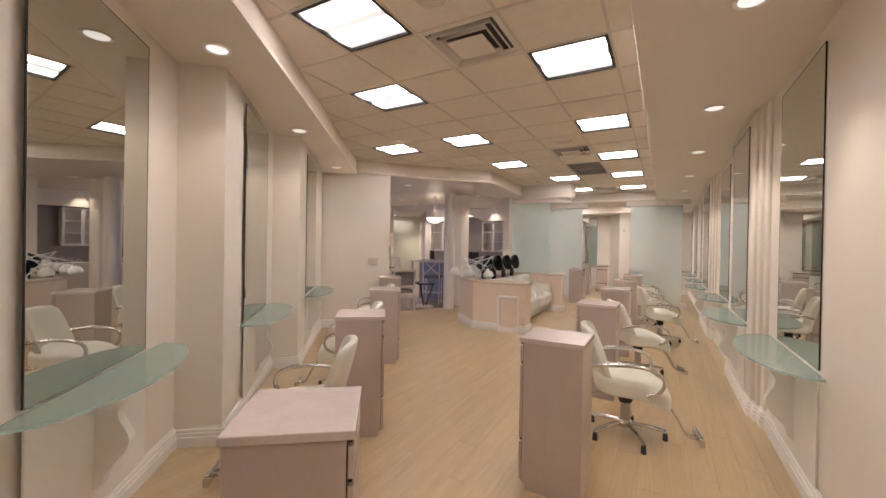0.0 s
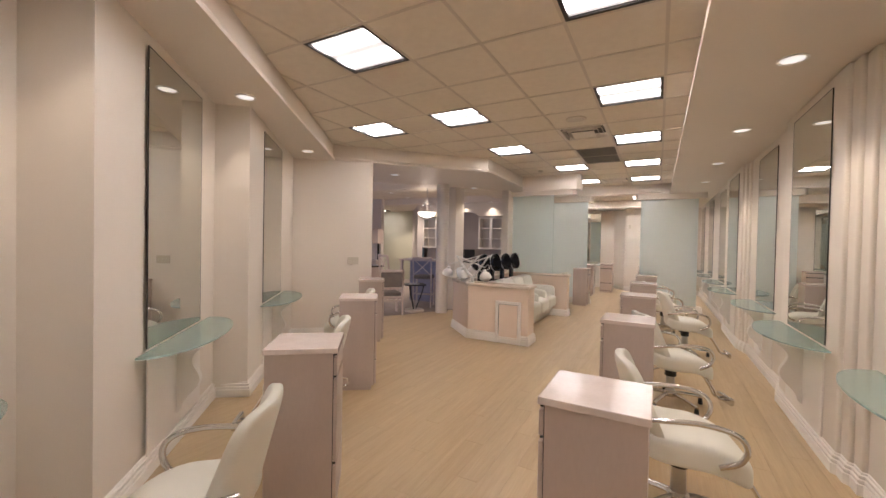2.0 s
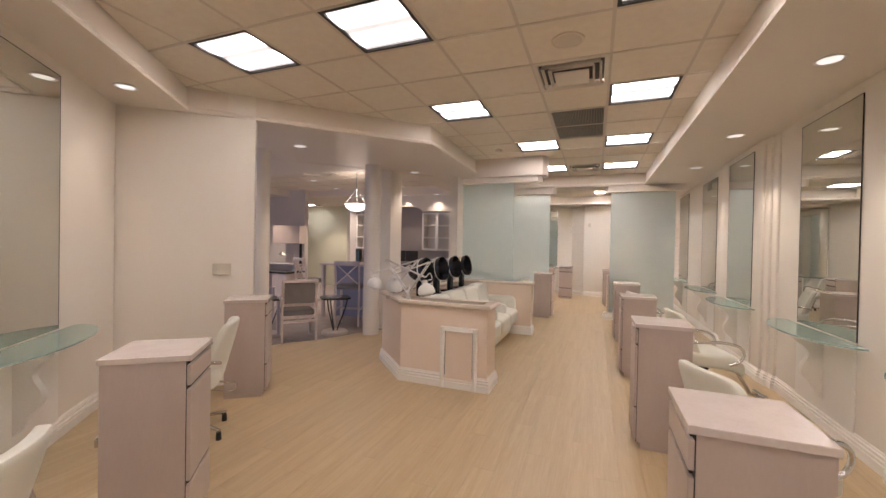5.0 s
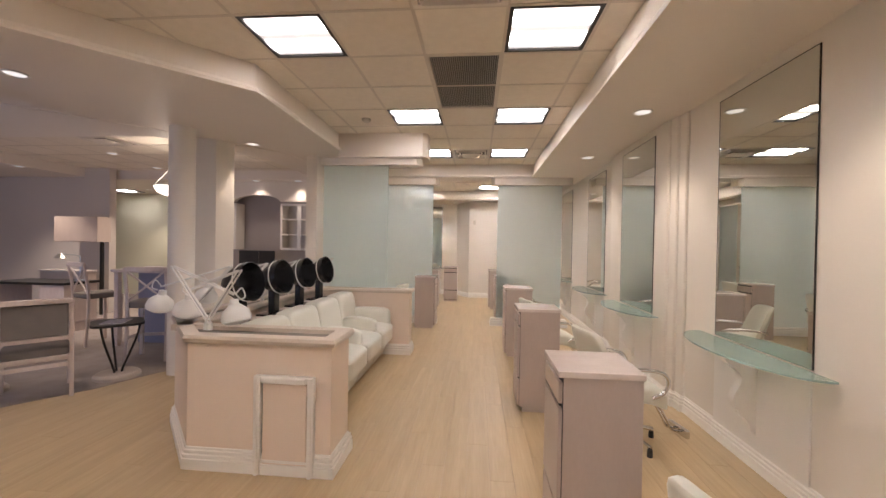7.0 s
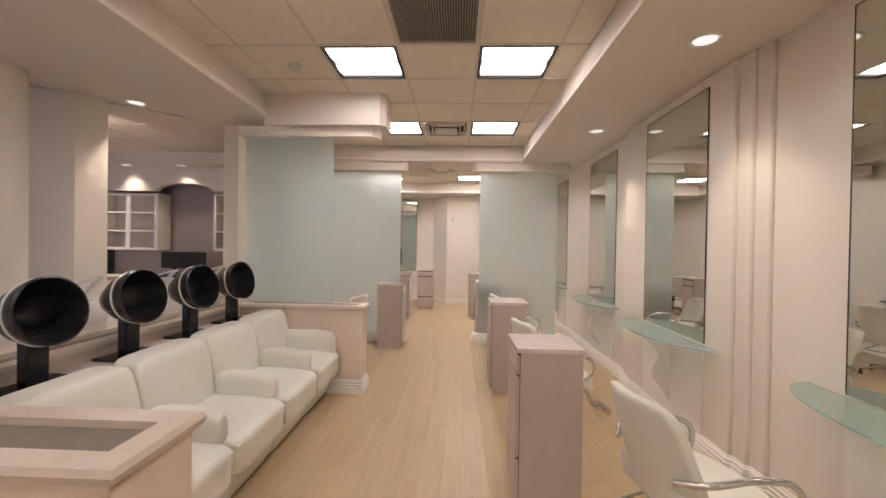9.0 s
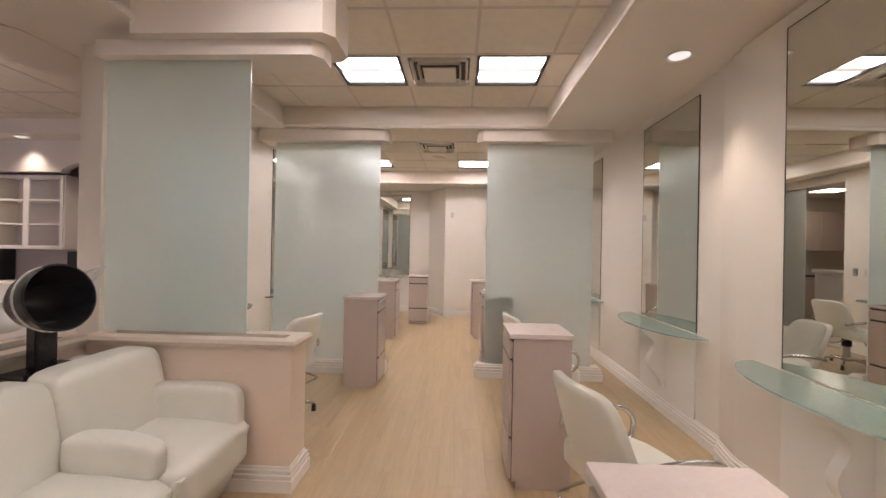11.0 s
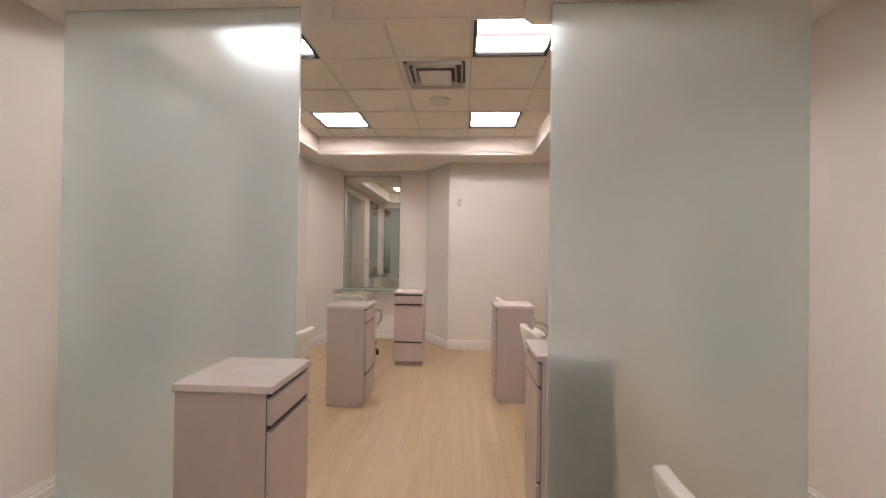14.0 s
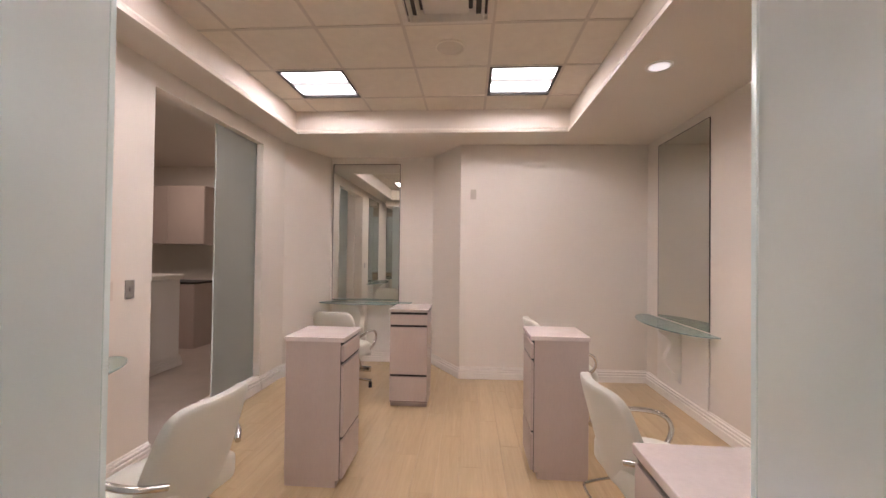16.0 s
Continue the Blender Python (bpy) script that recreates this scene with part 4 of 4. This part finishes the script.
# ---- lounge ----
def frame_chair(m):
    """Whitewashed wooden lounge chair with an upholstered back; faces +y."""
    c = thing("lounge_armchair", "whitewashed wooden armchair with grey upholstered back and seat", "chair", "lounge armchairs", m)
    for x in (-0.24, 0.24):
        part("back_leg", tube([(x, -0.26, 0.0), (x, -0.22, 0.42), (x, -0.29, 0.93)], 0.022, 4), ASHWOOD, c)
        part("front_leg", box(x - 0.02, x + 0.02, 0.21, 0.25, 0, 0.62, 0.004), ASHWOOD, c)
        part("armrest", box(x - 0.025, x + 0.025, -0.24, 0.27, 0.62, 0.645, 0.008), ASHWOOD, c)
    part("top_rail", box(-0.25, 0.25, -0.31, -0.27, 0.89, 0.94, 0.008), ASHWOOD, c)
    for z in (0.56, 0.38, 0.31):
        part("rail", box(-0.22, 0.22, -0.255, -0.225, z - 0.018, z + 0.018, 0.004), ASHWOOD, c)
    part("back_pad", box(-0.215, 0.215, -0.275, -0.235, 0.585, 0.885, 0.01), GREYFAB, c, "grey upholstered back")
    part("seat_pad", cushion(0.46, 0.46, 0.09, 0.3, lambda v: v + Vector((0, 0, 0.43))), GREYFAB, c, "grey upholstered seat", True)
    part("seat_frame", box(-0.235, 0.235, -0.235, 0.235, 0.35, 0.395, 0.004), ASHWOOD, c)
    return c


frame_chair(pose(-4.94, 8.50, 0.004, 0, 0, 50))
frame_chair(pose(-6.35, 9.05, 0.004, 0, 0, -60))


def side_table(m):
    t = thing("side_table", "dark-topped side table with bent metal legs on a pale stone foot", "table", "lounge side tables", m)
    part("tabletop", prism([(0.25 * math.cos(a) * (1 + 0.12 * math.cos(4 * a)), 0.25 * math.sin(a) * (1 + 0.12 * math.cos(4 * a))) for a in [2 * math.pi * i / 32 for i in range(32)]], 0.575, 0.60), DARKMETAL, t, "dark shaped top")
    for a in (30, 150, 270):
        e = Vector((math.cos(radians(a)), math.sin(radians(a)), 0))
        part("leg", tube([tuple(e * 0.20 + Vector((0, 0, 0.575))), tuple(e * 0.16 + Vector((0, 0, 0.4))), tuple(e * 0.05 + Vector((0, 0, 0.10))), tuple(e * 0.04 + Vector((0, 0, 0.05)))], 0.011, 8), DARKMETAL, t, smooth=True)
    part("foot", lathe([(0.0, 0.0), (0.21, 0.0), (0.21, 0.03), (0.19, 0.05), (0.0, 0.05)], 28), STONE, t, "pale stone foot", True)
    return t


side_table(pose(-4.66, 9.07, 0.004))
side_table(pose(-5.50, 8.45, 0.004))


def bar_table():
    t = thing("bar_table", "high pale wooden table with a blue-grey panelled front", "table", m=pose(-5.25, 10.50, 0.004, 0, 0, 0))
    part("tabletop", box(-0.60, 0.60, -0.35, 0.40, 1.04, 1.08, 0.006), ASHWOOD, t)
    part("front_panel", box(-0.45, 0.55, -0.05, 0.0, 0.0, 1.04), BLUEFRONT, t, "blue-grey panel")
    for x in (-0.55, 0.55):
        part("leg", box(x - 0.03, x + 0.03, -0.31, -0.25, 0, 1.04, 0.004), ASHWOOD, t)
    return t


bar_table()


def bar_stool(m):
    """High stool with an X-shaped back; faces +y."""
    c = thing("bar_stool", "whitewashed wooden bar stool with a crossed back", "chair", "bar stools", m)
    for x in (-0.21, 0.21):
        part("back_leg", tube([(x, -0.22, 0.0), (x, -0.19, 0.68), (x * 1.02, -0.25, 1.16)], 0.021, 4), ASHWOOD, c)
        part("front_leg", box(x - 0.02, x + 0.02, 0.17, 0.21, 0, 0.68, 0.004), ASHWOOD, c)
        part("side_rail", box(x - 0.012, x + 0.012, -0.19, 0.18, 0.28, 0.31), ASHWOOD, c)
    part("top_rail", box(-0.22, 0.22, -0.27, -0.235, 1.11, 1.17, 0.008), ASHWOOD, c)
    for s in (-1, 1):
        part("cross_bar", tube([(-0.19 * s, -0.205, 0.76), (0, -0.215, 0.93), (0.19 * s, -0.245, 1.11)], 0.012, 6), ASHWOOD, c, smooth=True)
    part("foot_rail", box(-0.19, 0.19, 0.18, 0.20, 0.24, 0.28), ASHWOOD, c)
    part("seat", cushion(0.44, 0.42, 0.09, 0.3, lambda v: v + Vector((0, 0, 0.70))), GREYFAB, c, "grey padded seat", True)
    return c


stool = bar_stool(pose(-6.25, 10.35, 0.004, 0, 0, -20))
copy_thing(stool, pose(-4.86, 9.78, 0.004, 0, 0, 20))

for x, y, a, n in ((-5.62, 10.55, 10, 5), (-5.3, 10.42, -20, 3), (-4.95, 10.6, 35, 4)):
    pap = thing("paper_stack", "loose stack of white papers on the high table", "papers", "paper stacks", pose(x, y, 1.084, 0, 0, a))
    for k in range(n):
        bm = box(-0.105, 0.105, -0.148, 0.148, 0.004 * k, 0.004 * k + 0.003)
        bmesh.ops.rotate(bm, verts=bm.verts, cent=(0, 0, 0), matrix=Matrix.Rotation(radians(5 * ((k * 7) % 3 - 1)), 3, "Z"))
        part("sheet", bm, MARBLE, pap)
mag = thing("magazine", "pale magazine lying on the small side table", "magazine", m=pose(-4.66, 9.05, 0.604, 0, 0, 25))
part("pages", box(-0.1, 0.1, -0.135, 0.135, 0.0, 0.006), MARBLE, mag)
part("cover", box(-0.101, 0.101, -0.136, 0.136, 0.0065, 0.008), BLUEFRONT, mag, "blue-grey cover")


pend = thing("pendant_lamp", "lit alabaster bowl pendant lamp hung on metal rods", "light", m=pose(-5.32, 10.62, 0))
part("bowl", lathe([(0.0, 2.15), (0.11, 2.17), (0.20, 2.22), (0.24, 2.30), (0.235, 2.305), (0.19, 2.23), (0.0, 2.18)], 32), BOWL, pend, "glowing alabaster bowl", True)
part("rim", lathe([(0.239, 2.295), (0.248, 2.295), (0.248, 2.312), (0.239, 2.312)], 32, close=True), STEEL, pend)
for a in (0, 120, 240):
    e = Vector((math.cos(radians(a)), math.sin(radians(a)), 0))
    part("rod", tube([tuple(e * 0.235 + Vector((0, 0, 2.31))), (0, 0, 2.62)], 0.006, 6, smooth=False), STEEL, pend)
part("stem", cylinder(0, 0, 2.61, CEIL - 0.06, 0.009, sides=10), STEEL, pend)
pl = bpy.data.lights.new("pendant_glow", "POINT")
pl.energy, pl.color, pl.shadow_soft_size = 10, SPOT_TINT, 0.15
new("pendant_glow", pl).location = (-5.32, 10.62, 2.42)


# display hutches with an arched head between them
def hutch(x0, x1, y, cols):
    h = thing("display_hutch", "white glazed display cabinet with shelves over base cupboards", "cabinet", "display hutches")
    part("carcass_back", box(x0, x1, y + 0.30, y + 0.32, 1.35, 2.32), LOUNGE, h)
    for x in (x0, x1):
        part("side", box(x - 0.015, x + 0.015, y, y + 0.30, 1.35, 2.32), TRIM, h)
    for k in range(4):
        z = 1.35 + k * 0.323
        part("shelf", box(x0, x1, y + 0.02, y + 0.30, z - 0.011, z + 0.011), TRIM, h)
    w = (x1 - x0) / cols
    for c in range(cols):
        a, b = x0 + c * w, x0 + (c + 1) * w
        bm = bmesh.new()
        for p in ((a, a + 0.04, 1.35, 2.32), (b - 0.04, b, 1.35, 2.32), (a + 0.04, b - 0.04, 1.35, 1.39), (a + 0.04, b - 0.04, 2.28, 2.32), (a + 0.04, b - 0.04, 1.66, 1.685), (a + 0.04, b - 0.04, 1.98, 2.005)):
            box(p[0], p[1], y - 0.02, y, p[2], p[3], 0.002, bm)
        part("glazed_door", bm, TRIM, h, "white door frame")
    part("base_unit", box(x0, x1, y - 0.2, y + 0.3, 0.004, 0.9), TRIM, h, "white base cupboard")
    return h


hutch(-6.96, -5.94, 13.12, 2)
hutch(-4.93, -4.12, 13.12, 2)
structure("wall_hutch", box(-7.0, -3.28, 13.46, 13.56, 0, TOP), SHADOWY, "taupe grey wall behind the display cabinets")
arch = [(-7.1, SOFF), (-3.3, SOFF), (-3.3, 2.36), (-4.93, 2.36)] + [(-5.435 + 0.50 * math.cos(a), 2.36 + 0.14 * math.sin(a)) for a in [math.pi * i / 16 for i in range(1, 16)]] + [(-5.94, 2.36), (-7.1, 2.36)]
bm = bmesh.new()
fa = bm.faces.new([bm.verts.new((x, 13.06, z)) for x, z in arch])
ext = bmesh.ops.extrude_face_region(bm, geom=[fa])["geom"]
bmesh.ops.translate(bm, vec=(0, 0.12, 0), verts=[g for g in ext if isinstance(g, bmesh.types.BMVert)])
structure("wall_arch", bm, WALL, "painted arched head over the display cabinets")
counter = thing("kitchen_counter", "dark work counter between the display cabinets", "counter")
part("worktop", box(-5.92, -4.95, 12.88, 13.44, 0.90, 0.94, 0.004), DARKMETAL, counter)
part("cupboard", box(-5.92, -4.95, 12.93, 13.44, 0.004, 0.90), TRIM, counter)
for x, a in ((-5.62, 10), (-5.22, -14)):
    mon = thing("monitor", "black flat computer monitor on the counter", "monitor", "monitors", pose(x, 13.1, 0.94, 0, 0, a))
    part("screen", box(-0.2, 0.2, -0.015, 0.015, 0.10, 0.38, 0.006), RUBBER, mon)
    part("stand", box(-0.03, 0.03, 0.015, 0.03, 0.0, 0.2), BLACK, mon)
    part("foot", box(-0.11, 0.11, -0.06, 0.08, 0.0, 0.012, 0.003), BLACK, mon)
for x in (-6.30, -5.36, -4.46):
    copy_thing(dl, pose(x, 12.90, SOFF - 0.004))
    lamp = bpy.data.lights.new("downlight_beam", "SPOT")
    lamp.energy, lamp.color, lamp.spot_size, lamp.spot_blend, lamp.shadow_soft_size = SPOT_POWER * 2.2, SPOT_TINT, radians(105), 0.9, 0.05
    new("downlight_beam", lamp).matrix_world = pose(x, 12.90, SOFF - 0.03)

# manicure desk and wall cupboard
desk = thing("manicure_desk", "pale wooden manicure desk with a dark top", "desk", m=pose(-7.6, 11.0, 0.004))
part("worktop", box(-0.9, 0.4, -0.3, 0.3, 0.76, 0.80, 0.004), DARKMETAL, desk)
part("pedestal", box(-0.05, 0.38, -0.27, 0.27, 0, 0.76, 0.004), ASHWOOD, desk)
part("panel", box(-0.88, -0.84, -0.27, 0.27, 0, 0.76), ASHWOOD, desk)
dlamp = thing("desk_lamp", "small metal desk lamp with a cone shade", "lamp", m=pose(-7.35, 11.1, 0.804))
part("base", cylinder(0, 0, 0, 0.02, 0.08, 0.075), STEEL, dlamp)
part("arm", tube([(0, 0, 0.02), (0.0, 0, 0.36), (-0.06, 0, 0.42), (-0.34, 0, 0.44)], 0.008, 8), STEEL, dlamp, smooth=True)
part("shade", cylinder(-0.36, 0, 0.37, 0.45, 0.09, 0.03), STEEL, dlamp, smooth=True)
box_cab = thing("wall_cupboard", "pink-grey laminate box cupboard on a dark post", "cabinet", m=pose(-8.45, 12.14, 0.0))
part("body", box(-0.45, 0.46, -0.14, 0.14, 1.45, 1.93, 0.003), LAMINATE, box_cab)
part("post", box(0.22, 0.27, 0.142, 0.19, 0.004, 1.93), DARKMETAL, box_cab)
side_cab = thing("side_cabinet", "pink-grey laminate side cabinet behind the manicure desk", "cabinet", m=pose(-7.95, 11.44, 0.004))
part("body", box(-0.42, 0.42, -0.11, 0.11, 0.0, 0.92, 0.003), LAMINATE, side_cab)
part("top", box(-0.435, 0.435, -0.125, 0.115, 0.92, 0.95, 0.004), TOPLAM, side_cab, "pale laminate top")

# back room cupboards and low wall
cup = thing("wall_cupboard", "pink-grey laminate wall cupboard in the back room", "cabinet")
part("body", box(-6.2, -5.0, 17.72, 18.045, 1.57, 2.48, 0.003), LAMINATE, cup)
for x0, x1 in ((-6.195, -5.603), (-5.597, -5.005)):
    part("door", box(x0, x1, 17.70, 17.719, 1.575, 2.475, 0.003), LAMINATE, cup)
low = thing("base_cupboard", "pink-grey laminate base cupboard in the back room", "cabinet")
part("body", box(-6.2, -5.0, 17.52, 18.045, 0.003, 0.97, 0.003), LAMINATE, low)
part("worktop", box(-6.22, -4.98, 17.49, 18.048, 0.97, 1.0, 0.003), DARKMETAL, low)
for x0, x1 in ((-6.195, -5.603), (-5.597, -5.005)):
    part("door", box(x0, x1, 17.50, 17.519, 0.08, 0.96, 0.003), LAMINATE, low)
stub = thing("half_wall", "white low wall with a moulded cap in the back room", "low wall")
part("body", box(-5.2, -4.62, 14.75, 16.72, 0.003, 1.10), TRIM, stub)
part("cap", box(-5.23, -4.58, 14.72, 16.76, 1.10, 1.17, 0.02), TRIM, stub)
part("skirting", ring_extrude(base, [(-4.619, 14.75), (-4.619, 16.721), (-5.2, 16.721)]), TRIM, stub)
# fill lamp added under the ceiling to brighten the back room, without a fixture
bl = bpy.data.lights.new("back_room_fill", "AREA")
bl.energy, bl.color, bl.size = 15, SPOT_TINT, 0.5
new("back_room_fill", bl).matrix_world = pose(-5.0, 16.8, 2.84)

# ---- floor planks, last ----
PW, PL = 0.152, 1.22


def plank_mesh(x0, x1, y0, y1, bm):
    g, c = 0.0003, 0.0007
    low = [bm.verts.new(p) for p in ((x0 + g, y0 + g, -0.006), (x1 - g, y0 + g, -0.006), (x1 - g, y1 - g, -0.006), (x0 + g, y1 - g, -0.006))]
    high = [bm.verts.new(p) for p in ((x0 + c, y0 + c, 0), (x1 - c, y0 + c, 0), (x1 - c, y1 - c, 0), (x0 + c, y1 - c, 0))]
    bm.faces.new(high)
    for i in range(4):
        bm.faces.new((low[i], low[(i + 1) % 4], high[(i + 1) % 4], high[i]))


bm0 = bmesh.new()
plank_mesh(0, PW, 0, PL, bm0)
plank = mesh_of(bm0, "plank", PLANK)
rest = bmesh.new()
count = 0
for i in range(42):
    x = RIGHT - (i + 1) * PW
    shift = (i * 0.37) % 1.0 * PL
    for j in range(-2, 16):
        y = -1.0 + j * PL + shift
        if y > 17.3 or y + PL < -1.2:
            continue
        if x < LEFT - 0.1 and y > 10.7:
            continue
        if x < -4.6 and y > 9.3 or x < -3.3 and y < 2.2:
            continue
        near = -3.15 < x < 0.9 and 0.9 < y < 13.4
        if near and count < 300:
            ob = new("plank", plank)
            ob.parent, ob.location = floor, (x, y, 0)
            count += 1
        else:
            plank_mesh(x, x + PW, y, y + PL, rest)
far = part("planks", rest, PLANK, floor)
far["kind"] = "stuff"
